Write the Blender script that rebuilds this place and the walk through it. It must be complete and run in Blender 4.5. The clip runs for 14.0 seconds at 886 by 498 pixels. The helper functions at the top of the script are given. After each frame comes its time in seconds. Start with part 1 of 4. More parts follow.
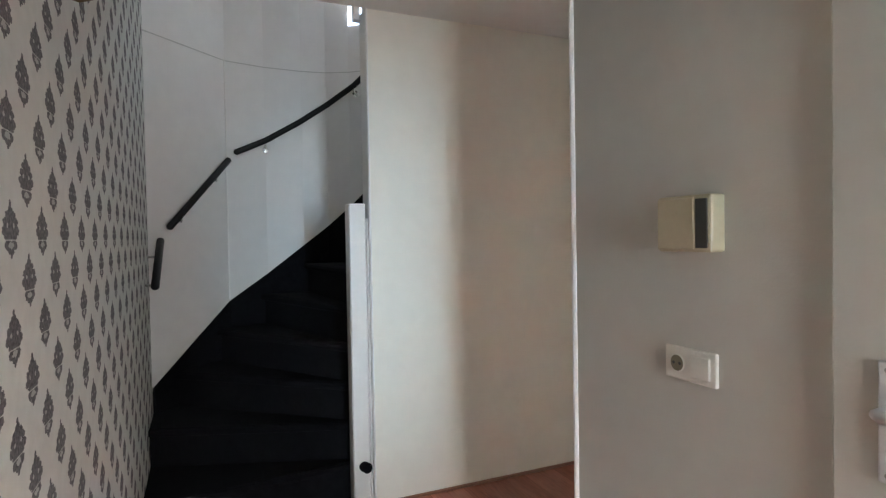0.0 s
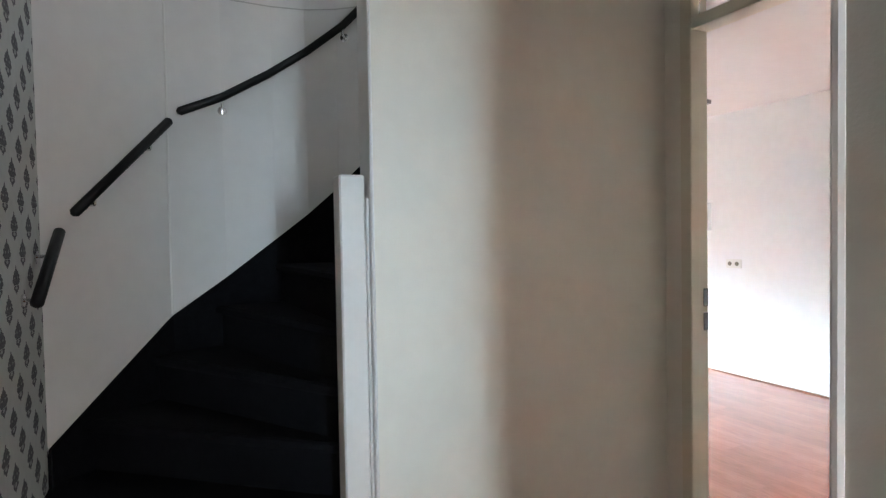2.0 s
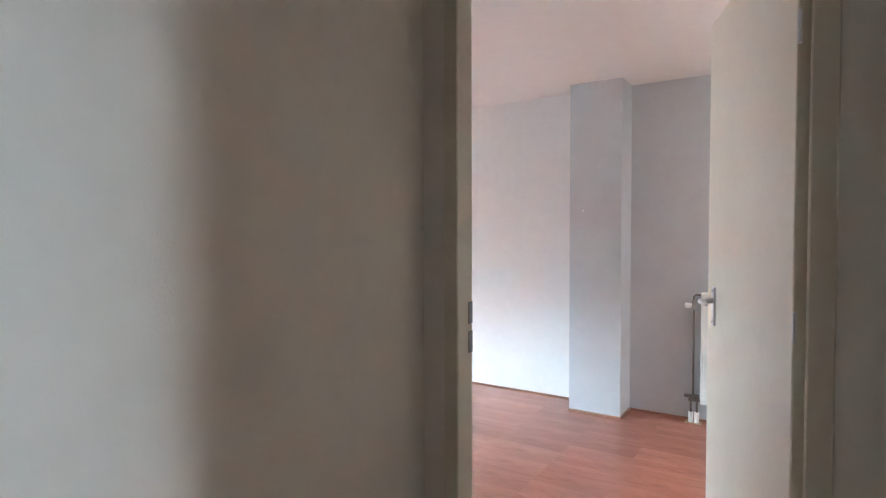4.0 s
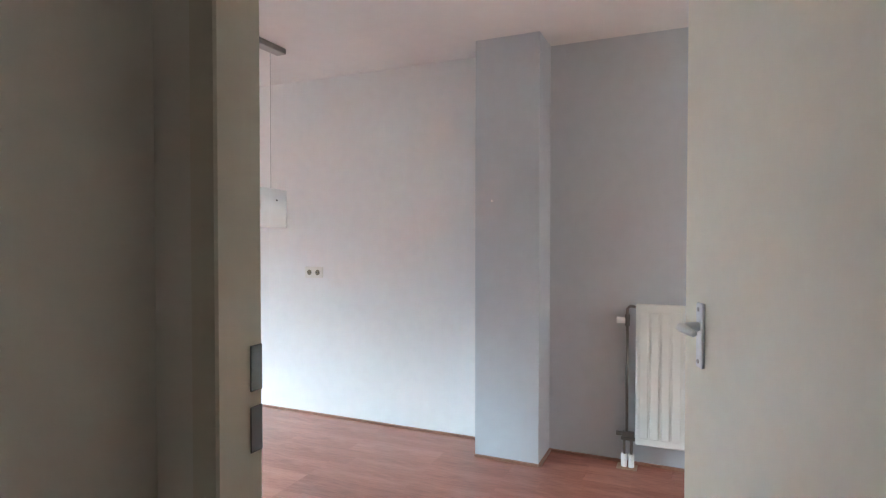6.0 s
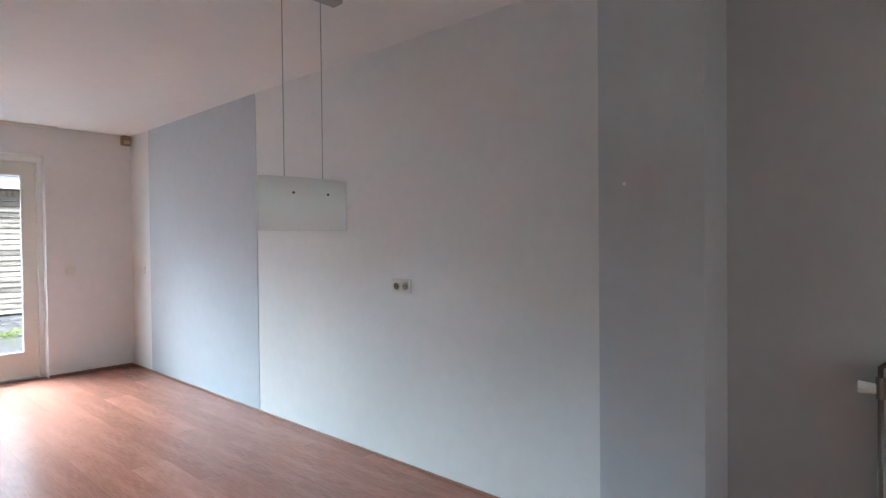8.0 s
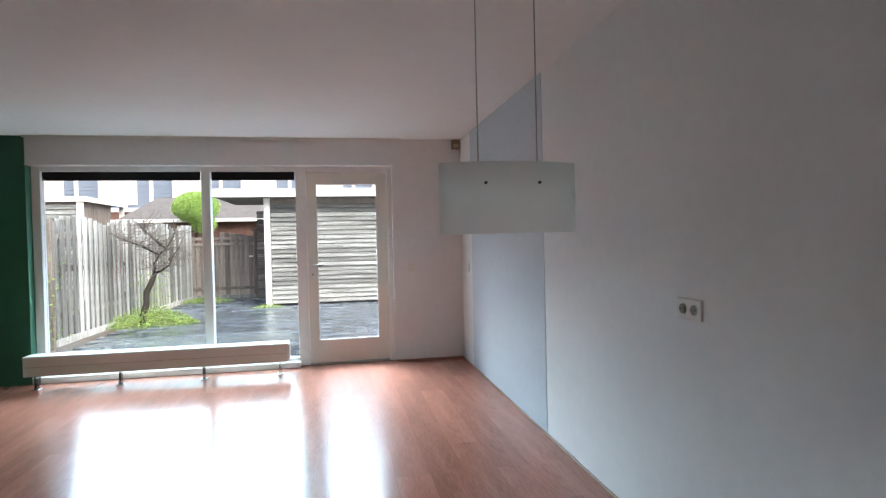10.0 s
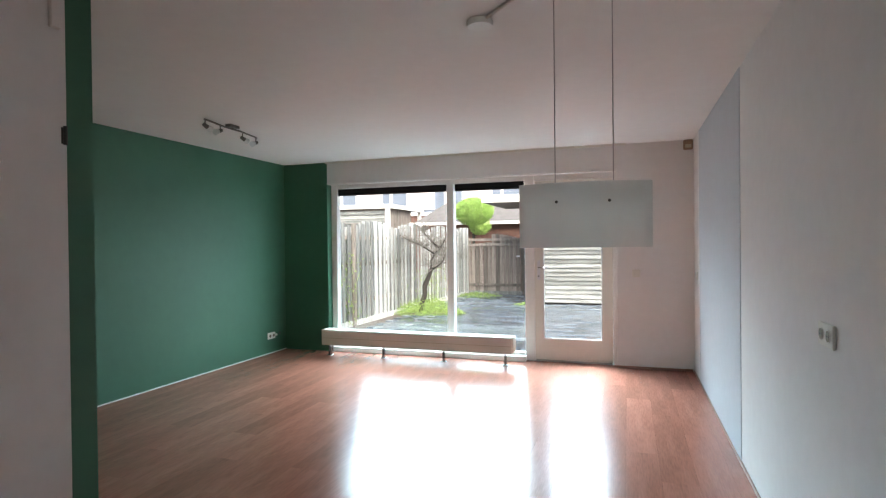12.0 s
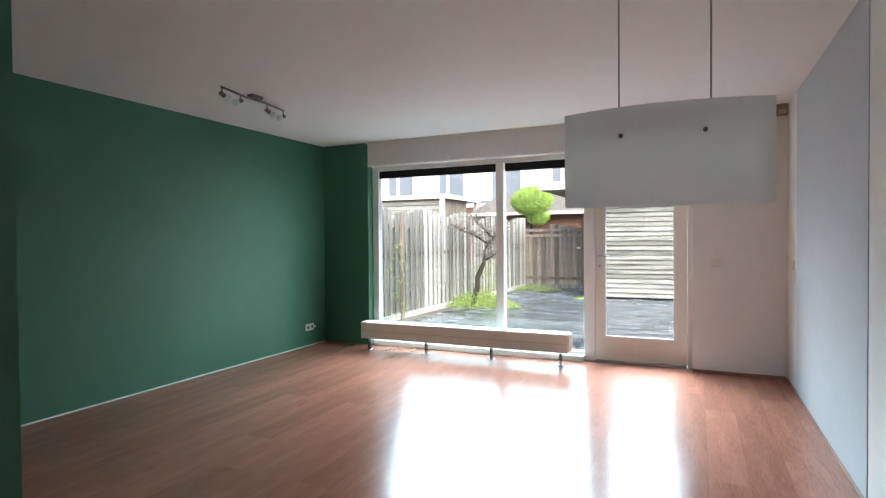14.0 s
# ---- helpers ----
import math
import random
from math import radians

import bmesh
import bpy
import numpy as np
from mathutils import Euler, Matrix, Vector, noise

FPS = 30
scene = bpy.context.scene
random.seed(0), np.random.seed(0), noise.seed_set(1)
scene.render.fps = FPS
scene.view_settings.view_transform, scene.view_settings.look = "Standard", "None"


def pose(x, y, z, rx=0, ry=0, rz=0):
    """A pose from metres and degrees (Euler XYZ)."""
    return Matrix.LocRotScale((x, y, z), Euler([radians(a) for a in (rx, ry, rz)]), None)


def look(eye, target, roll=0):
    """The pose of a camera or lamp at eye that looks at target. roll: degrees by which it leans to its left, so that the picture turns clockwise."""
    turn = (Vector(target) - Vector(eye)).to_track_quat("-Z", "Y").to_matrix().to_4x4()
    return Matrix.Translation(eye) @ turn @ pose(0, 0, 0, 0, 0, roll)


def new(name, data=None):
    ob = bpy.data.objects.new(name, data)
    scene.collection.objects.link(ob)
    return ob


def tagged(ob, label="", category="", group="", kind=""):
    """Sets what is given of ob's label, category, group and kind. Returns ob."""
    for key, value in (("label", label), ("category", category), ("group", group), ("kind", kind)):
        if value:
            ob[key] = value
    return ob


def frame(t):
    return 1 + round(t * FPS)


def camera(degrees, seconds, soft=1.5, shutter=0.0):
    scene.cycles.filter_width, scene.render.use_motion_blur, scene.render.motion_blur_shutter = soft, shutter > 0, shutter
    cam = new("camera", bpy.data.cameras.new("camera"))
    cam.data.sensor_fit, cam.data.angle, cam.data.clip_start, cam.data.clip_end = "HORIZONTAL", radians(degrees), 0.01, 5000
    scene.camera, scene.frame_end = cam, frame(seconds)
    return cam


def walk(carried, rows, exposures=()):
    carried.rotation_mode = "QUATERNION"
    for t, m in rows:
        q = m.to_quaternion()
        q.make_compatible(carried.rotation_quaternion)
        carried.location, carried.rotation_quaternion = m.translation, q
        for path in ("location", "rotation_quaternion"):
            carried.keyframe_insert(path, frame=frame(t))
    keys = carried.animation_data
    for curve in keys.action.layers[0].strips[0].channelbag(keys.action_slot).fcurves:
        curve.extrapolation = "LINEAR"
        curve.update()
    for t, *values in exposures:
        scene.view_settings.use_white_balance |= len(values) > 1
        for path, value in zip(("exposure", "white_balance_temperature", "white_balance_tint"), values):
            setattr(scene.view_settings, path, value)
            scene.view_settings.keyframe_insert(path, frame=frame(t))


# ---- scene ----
cam = camera(77.0, 14.0, soft=1.25)
PATH = [
    (0, (-4.763, -8.465, 1.367), (-3.969, -6.629, 1.324), -1.0),
    (0.5, (-4.708, -8.263, 1.353), (-3.924, -6.424, 1.305), -1.1),
    (1, (-4.637, -8.028, 1.364), (-3.863, -6.185, 1.311), -1.3),
    (1.5, (-4.608, -7.733, 1.353), (-3.838, -5.887, 1.298), -1.1),
    (2, (-4.562, -7.509, 1.344), (-3.708, -5.702, 1.288), -1.0),
    (2.5, (-4.483, -7.289, 1.359), (-3.431, -5.589, 1.298), -1.0),
    (3, (-4.463, -7.084, 1.357), (-3.193, -5.54, 1.283), -0.2),
    (3.5, (-4.388, -6.93, 1.338), (-2.848, -5.655, 1.272), -0.2),
    (4.2, (-4.148, -6.79, 1.337), (-2.435, -5.76, 1.271), -0.1),
    (6.5, (-2.996, -6.503, 1.26), (-1.164, -5.701, 1.224), -0.0),
    (7.1, (-2.642, -6.504, 1.274), (-0.888, -5.546, 1.232), -0.5),
    (9.5, (-1.584, -5.989, 1.293), (-0.859, -4.125, 1.262), -0.6),
    (10, (-1.335, -6.003, 1.315), (-0.968, -4.038, 1.28), -1.3),
    (10.5, (-1.111, -6.043, 1.31), (-1.119, -4.043, 1.286), -0.9),
    (11, (-0.922, -6.09, 1.338), (-1.203, -4.11, 1.317), -0.8),
    (11.5, (-0.728, -6.193, 1.354), (-1.211, -4.252, 1.337), -0.8),
    (12, (-0.647, -6.275, 1.346), (-1.278, -4.377, 1.329), -0.6),
    (12.5, (-0.621, -6.285, 1.338), (-1.313, -4.409, 1.316), -0.5),
    (13, (-0.598, -6.243, 1.329), (-1.315, -4.376, 1.304), -0.5),
    (13.5, (-0.628, -5.99, 1.298), (-1.388, -4.14, 1.267), -0.6),
    (14, (-0.721, -5.66, 1.256), (-1.552, -3.841, 1.219), -0.5),
]
walk(cam, [(t, look(eye, target, roll)) for t, eye, target, roll in PATH], [(0, 3.92, 6550, 8), (2.0, 3.8, 6550, 8), (3.0, 3.53, 6500, 10), (4.2, 3.3, 6500, 12), (6.3, 2.8, 6450, 9), (6.6, 2.67, 6450, 9), (7.0, 2.36, 6450, 9), (7.2, 2.26, 6450, 9), (9.4, 1.5, 6400, 7), (10.3, 1.3, 6400, 8), (11, 1.38, 6550, 7), (12, 1.65, 6650, 6), (13, 1.65, 6650, 6), (14, 1.6, 6650, 6)])


# ---- world and light ----
world = bpy.data.worlds.new("sky")
scene.world = world
world.use_nodes = True
wn = world.node_tree
bg = wn.nodes["Background"]
sky = wn.nodes.new("ShaderNodeTexSky")
sky.sky_type, sky.sun_disc = "NISHITA", False
sky.sun_elevation, sky.sun_rotation = radians(48), radians(142)
sky.air_density, sky.dust_density, sky.ozone_density = 1.0, 6.0, 1.0
wn.links.new(sky.outputs[0], bg.inputs[0])
bg.inputs[1].default_value = 0.15
sun = new("sun", bpy.data.lights.new("sun", "SUN"))
sun.data.energy, sun.data.angle, sun.data.color = 2.0, radians(60), (0.96, 0.985, 1.0)
sun.matrix_world = look((6.16, -7.88, 11.1), (0, 0, 0))


def sky_lamp(name, at, aim, width, height, watts, spread, color):
    """A lamp in an opening that stands in for the light of the sky beyond it."""
    l = bpy.data.lights.new(name, "AREA")
    l.shape, l.size, l.size_y, l.energy, l.color, l.spread = "RECTANGLE", width, height, watts, color, radians(spread)
    o = new(name, l)
    o.matrix_world = look(at, aim)
    return o


sky_lamp("window_sky", (-2.99, 0.86, 1.2), (-2.79, 0.09, 0.4), 2.4, 1.9, 36, 72, (0.62, 0.85, 1.0))
sky_lamp("window_side_sky", (-2.6, 0.8, 1.2), (-4.9, -1.4, 0.1), 1.5, 1.8, 3.3, 56, (0.66, 0.85, 1.0))
sky_lamp("door_sky", (-1.24, 0.86, 1.2), (-1.1, 0.09, 0.4), 0.64, 1.7, 14, 54, (0.66, 0.85, 1.0))
sky_lamp("front_sky", (-4.02, -9.75, 1.25), (-3.97, -5.8, 1.2), 0.3, 1.8, 0.125, 22, (0.56, 0.8, 1.0))
sky_lamp("front_wide_sky", (-4.08, -9.73, 1.3), (-4.5, -6.2, 0.5), 0.34, 1.7, 0.42, 110, (0.93, 0.96, 1.0))
sky_lamp("window_east_sky", (-2.5, 0.68, 1.2), (0.53, -1.05, -0.4), 1.0, 1.8, 1.3, 58, (0.6, 0.82, 1.0))
sky_lamp("window_low_sky", (-2.9, 0.95, 1.78), (-1.25, -1.555, 0.444), 2.0, 0.5, 4.7, 36, (0.62, 0.83, 1.0))
sky_lamp("window_niche_sky", (-3.6, 0.6, 1.7), (0.0, -6.3, -0.5), 0.8, 0.5, 0.5, 18, (0.62, 0.83, 1.0))
sky_lamp("stair_sky", (-3.37, -4.72, 3.27), (-3.8, -5.4, 2.6), 0.7, 0.7, 0.19, 160, (0.93, 1.0, 0.93))
sky_lamp("dining_sky", (-1.2, -8.58, 1.5), (-1.1, -6, 1.0), 1.3, 1.2, 0.36, 120, (0.82, 0.92, 1.0))

# ---- materials ----


def mat(name, color, rough=0.6, metal=0.0, vary=0.06, scale=6.0, bump=0.0, bscale=60.0, spec=0.5, stretch=(1, 1, 1), rand=0.0, dark=None, coat=0.0):
    """A principled surface with large and fine colour variation and a fine relief."""
    m = bpy.data.materials.new(name)
    m.use_nodes = True
    t = m.node_tree
    b = t.nodes["Principled BSDF"]
    b.inputs["Roughness"].default_value = rough
    b.inputs["Metallic"].default_value = metal
    b.inputs["Specular IOR Level"].default_value = spec
    b.inputs["Coat Weight"].default_value = coat
    b.inputs["Coat Roughness"].default_value = 0.08
    co = t.nodes.new("ShaderNodeTexCoord")
    mp = t.nodes.new("ShaderNodeMapping")
    mp.inputs["Scale"].default_value = stretch
    t.links.new(co.outputs["Object"], mp.inputs[0])
    n1 = t.nodes.new("ShaderNodeTexNoise")
    n1.inputs["Scale"].default_value, n1.inputs["Detail"].default_value = scale, 6
    n2 = t.nodes.new("ShaderNodeTexNoise")
    n2.inputs["Scale"].default_value, n2.inputs["Detail"].default_value = scale * 9, 3
    t.links.new(mp.outputs[0], n1.inputs["Vector"])
    t.links.new(mp.outputs[0], n2.inputs["Vector"])
    ad = t.nodes.new("ShaderNodeMath")
    ad.operation = "ADD"
    t.links.new(n1.outputs[0], ad.inputs[0])
    t.links.new(n2.outputs[0], ad.inputs[1])
    rmp = t.nodes.new("ShaderNodeMapRange")
    rmp.inputs["From Min"].default_value, rmp.inputs["From Max"].default_value = 0.7, 1.3
    t.links.new(ad.outputs[0], rmp.inputs[0])
    mx = t.nodes.new("ShaderNodeMix")
    mx.data_type = "RGBA"
    lo = dark or [c * (1 - vary) for c in color]
    mx.inputs[6].default_value = (*lo, 1)
    mx.inputs[7].default_value = (*[min(1, c * (1 + vary)) for c in color], 1)
    t.links.new(rmp.outputs[0], mx.inputs[0])
    out = mx.outputs[2]
    if rand:
        oi = t.nodes.new("ShaderNodeObjectInfo")
        hs = t.nodes.new("ShaderNodeHueSaturation")
        r2 = t.nodes.new("ShaderNodeMapRange")
        r2.inputs["To Min"].default_value, r2.inputs["To Max"].default_value = 1 - rand, 1 + rand
        t.links.new(oi.outputs["Random"], r2.inputs[0])
        t.links.new(r2.outputs[0], hs.inputs["Value"])
        t.links.new(out, hs.inputs["Color"])
        out = hs.outputs[0]
    t.links.new(out, b.inputs["Base Color"])
    if bump:
        bp = t.nodes.new("ShaderNodeBump")
        n3 = t.nodes.new("ShaderNodeTexNoise")
        n3.inputs["Scale"].default_value, n3.inputs["Detail"].default_value = bscale, 4
        t.links.new(mp.outputs[0], n3.inputs["Vector"])
        bp.inputs["Strength"].default_value, bp.inputs["Distance"].default_value = bump, 0.004
        t.links.new(n3.outputs[0], bp.inputs["Height"])
        t.links.new(bp.outputs[0], b.inputs["Normal"])
    return m


def glass_mat(name, color=(1, 1, 1), rough=0.0):
    m = bpy.data.materials.new(name)
    m.use_nodes = True
    b = m.node_tree.nodes["Principled BSDF"]
    b.inputs["Base Color"].default_value = (*color, 1)
    b.inputs["Transmission Weight"].default_value = 1
    b.inputs["Roughness"].default_value = rough
    b.inputs["IOR"].default_value = 1.45
    return m


M_WALL = mat("white wall paint", (0.77, 0.755, 0.74), 0.85, vary=0.025, scale=1.5, bump=0.12, bscale=160)
# Hall paint darkened: the chime wall's shade is put into its colour.
M_HALL_SHADE = mat("hall wall paint darkened as shade", (0.55, 0.545, 0.495), 0.85, vary=0.025, scale=1.5, bump=0.12, bscale=160)
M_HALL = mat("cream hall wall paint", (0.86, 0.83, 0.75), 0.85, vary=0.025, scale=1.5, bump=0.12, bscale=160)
M_LEAFPAINT = mat("cream door paint", (0.77, 0.72, 0.6), 0.45, vary=0.02, scale=3, bump=0.04, bscale=90)
M_CEIL = mat("white ceiling plaster", (0.78, 0.765, 0.745), 0.9, vary=0.02, scale=1.2, bump=0.1, bscale=120)
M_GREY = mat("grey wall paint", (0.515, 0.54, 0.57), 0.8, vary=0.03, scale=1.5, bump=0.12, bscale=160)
M_GREEN = mat("green wall paint", (0.044, 0.15, 0.088), 0.6, vary=0.05, scale=1.3, bump=0.12, bscale=150)
M_PAINT = mat("cream gloss paint", (0.76, 0.73, 0.66), 0.4, vary=0.02, scale=3, bump=0.04, bscale=90)
M_FRAME = mat("white frame paint", (0.8, 0.785, 0.76), 0.4, vary=0.02, scale=4, bump=0.04, bscale=90)
M_DARK = mat("dark gap", (0.02, 0.018, 0.016), 0.8)
M_BLACK = mat("black fabric", (0.012, 0.012, 0.014), 0.9, vary=0.2, scale=30, bump=0.3, bscale=400)
M_CARPET = mat("black stair carpet", (0.007, 0.007, 0.0085), 0.95, vary=0.3, scale=25, bump=0.6, bscale=500, spec=0.08)
M_RAIL = mat("black rail coating", (0.008, 0.008, 0.009), 0.45, vary=0.15, scale=20, spec=0.3)
M_CHROME = mat("chrome", (0.75, 0.75, 0.76), 0.18, 1.0, vary=0.03)
M_LEG = mat("dark chrome", (0.2, 0.2, 0.21), 0.15, 1.0, vary=0.05)
M_STEEL = mat("brushed steel", (0.4, 0.39, 0.375), 0.35, 1.0, vary=0.08, scale=20, stretch=(1, 1, 8))
M_ALU = mat("satin aluminium", (0.72, 0.72, 0.74), 0.4, 0.45, vary=0.05, scale=15)
M_RAD = mat("radiator enamel", (0.74, 0.755, 0.71), 0.35, vary=0.02, scale=4)
M_PLASTIC = mat("ivory plastic", (0.72, 0.7, 0.63), 0.4, vary=0.03, scale=8)
M_BEIGE = mat("yellowed plastic", (0.48, 0.43, 0.3), 0.45, vary=0.04, scale=8)
# Ivory wells; the shade inside them is painted as dark olive.
M_WELL_SHADE = mat("socket well with painted shade", (0.19, 0.17, 0.115), 0.6, vary=0.05)
M_SLOT = mat("dark socket insert", (0.05, 0.05, 0.045), 0.5)
M_GLASS = glass_mat("clear glass")
M_SHADE = mat("frosted white glass", (0.88, 0.92, 0.9), 0.7, vary=0.02, scale=5)
nt = M_SHADE.node_tree
tr = nt.nodes.new("ShaderNodeBsdfTranslucent")
tr.inputs[0].default_value = (0.96, 0.98, 0.965, 1)
ms = nt.nodes.new("ShaderNodeMixShader")
ms.inputs[0].default_value = 0.75
nt.links.new(nt.nodes["Principled BSDF"].outputs[0], ms.inputs[1])
nt.links.new(tr.outputs[0], ms.inputs[2])
tp = nt.nodes.new("ShaderNodeBsdfTransparent")
m2 = nt.nodes.new("ShaderNodeMixShader")
m2.inputs[0].default_value = 0.3
nt.links.new(ms.outputs[0], m2.inputs[1])
nt.links.new(tp.outputs[0], m2.inputs[2])
nt.links.new(m2.outputs[0], nt.nodes["Material Output"].inputs[0])
M_STAIN = mat("brown plastic", (0.3, 0.2, 0.12), 0.6, vary=0.2, scale=20)
M_BRICK = mat("red brown brick", (0.150, 0.078, 0.060), 0.9, vary=0.25, scale=8, bump=0.5, bscale=40)
M_CLAD = mat("blue grey weatherboard", (0.2, 0.24, 0.31), 0.7, vary=0.08, scale=3)
M_FENCE = mat("weathered grey fence wood", (0.35, 0.37, 0.37), 0.9, vary=0.5, scale=4, bump=0.6, bscale=30, stretch=(6, 6, 0.6), rand=0.55, dark=(0.14, 0.132, 0.122), spec=0.2)
M_GATE = mat("brown weathered gate wood", (0.24, 0.212, 0.19), 0.9, vary=0.5, scale=3, bump=0.6, bscale=30, stretch=(6, 6, 0.6), rand=0.4, spec=0.2)
M_SHED = mat("weathered pale shed boards", (0.2, 0.207, 0.2), 0.9, vary=0.7, scale=2.5, bump=0.6, bscale=30, stretch=(0.5, 4, 7), rand=0.45, spec=0.2)
M_PAVE = mat("wet dark paving", (0.1, 0.128, 0.16), 0.18, vary=0.4, scale=5, spec=1.0, bump=1.0, bscale=50, rand=0.5)
M_PAVE_FAR = mat("wet dark paving", (0.105, 0.132, 0.165), 0.18, vary=0.4, scale=5, spec=1.0, bump=0.6, bscale=50)
M_SOIL = mat("wet sandy soil", (0.11, 0.095, 0.08), 0.8, vary=0.3, scale=4, bump=0.6, bscale=30)
M_BARK = mat("dark bark", (0.04, 0.033, 0.028), 0.9, vary=0.4, scale=12, bump=0.9, bscale=40, stretch=(1, 1, 0.4))
M_LEAF = mat("bright green leaves", (0.3, 0.46, 0.11), 0.55, vary=0.55, scale=9)
M_WEED = mat("yellow green weeds", (0.23, 0.34, 0.085), 0.6, vary=0.4, scale=6)
M_ROOF = mat("grey roof felt", (0.3, 0.3, 0.3), 0.8, vary=0.15, scale=4, bump=0.3)
M_BRASS = mat("aged brass", (0.2, 0.14, 0.08), 0.45, 0.8, vary=0.15, scale=30)
M_SKIRT = mat("red brown skirting strip", (0.3, 0.14, 0.09), 0.4, vary=0.12, scale=10)


M_COVER = mat("light brown cover plate", (0.36, 0.2, 0.12), 0.5, vary=0.15, scale=14)
M_CABLE = mat("off-white cable sheath", (0.68, 0.64, 0.59), 0.6, vary=0.08, scale=12)


# Spot heads hang against the light; their shade is put into this dark tone.
M_SPOT = mat("dark nickel toned for backlit spots", (0.17, 0.155, 0.14), 0.4, 0.8, vary=0.1, scale=20)
# Lighter than the bark: glare of the bright sky painted into the twigs.
M_TWIG = mat("grey twigs lightened as glare", (0.15, 0.135, 0.12), 0.9, vary=0.3, scale=20)


def laminate():
    """Warm reddish three-strip laminate with grain along y and a satin coat."""
    m = mat("laminate", (0.365, 0.146, 0.1), 0.19, vary=0.2, scale=1.5, stretch=(8, 0.8, 1), rand=0.12, spec=0.6)
    t = m.node_tree
    b = t.nodes["Principled BSDF"]
    src = b.inputs["Base Color"].links[0].from_socket
    co = t.nodes.new("ShaderNodeTexCoord")
    br = t.nodes.new("ShaderNodeTexBrick")
    mp = t.nodes.new("ShaderNodeMapping")
    mp.inputs["Rotation"].default_value = (0, 0, radians(90))
    t.links.new(co.outputs["Object"], mp.inputs[0])
    t.links.new(mp.outputs[0], br.inputs["Vector"])
    br.inputs["Scale"].default_value = 1
    br.inputs["Brick Width"].default_value, br.inputs["Row Height"].default_value = 0.42, 0.064
    br.inputs["Mortar Size"].default_value = 0.0006
    br.inputs["Color1"].default_value, br.inputs["Color2"].default_value = (0.95, 0.94, 0.93, 1), (1.04, 1.04, 1.04, 1)
    br.inputs["Mortar"].default_value = (0.85, 0.82, 0.8, 1)
    mu = t.nodes.new("ShaderNodeMix")
    mu.data_type, mu.blend_type = "RGBA", "MULTIPLY"
    mu.inputs[0].default_value = 1
    t.links.new(src, mu.inputs[6])
    t.links.new(br.outputs[0], mu.inputs[7])
    t.links.new(mu.outputs[2], b.inputs["Base Color"])
    return m


M_FLOOR = laminate()


def wet(m, island):
    """Wet and drier patches in the gloss; joined slabs vary one by one."""
    t = m.node_tree
    b = t.nodes["Principled BSDF"]
    co = t.nodes.new("ShaderNodeTexCoord")
    n = t.nodes.new("ShaderNodeTexNoise")
    n.inputs["Scale"].default_value, n.inputs["Detail"].default_value = 2.2, 5
    t.links.new(co.outputs["Object"], n.inputs["Vector"])
    r = t.nodes.new("ShaderNodeMapRange")
    r.inputs["From Min"].default_value, r.inputs["From Max"].default_value = 0.4, 0.6
    r.inputs["To Min"].default_value, r.inputs["To Max"].default_value = 0.03, 0.42
    t.links.new(n.outputs[0], r.inputs[0])
    t.links.new(r.outputs[0], b.inputs["Roughness"])
    if island:
        g = t.nodes.new("ShaderNodeNewGeometry")
        hs = t.nodes.new("ShaderNodeHueSaturation")
        q = t.nodes.new("ShaderNodeMapRange")
        q.inputs["To Min"].default_value, q.inputs["To Max"].default_value = 0.5, 1.6
        t.links.new(g.outputs["Random Per Island"], q.inputs[0])
        t.links.new(q.outputs[0], hs.inputs["Value"])
        t.links.new(b.inputs["Base Color"].links[0].from_socket, hs.inputs["Color"])
        t.links.new(hs.outputs[0], b.inputs["Base Color"])


wet(M_PAVE, False)
wet(M_PAVE_FAR, True)


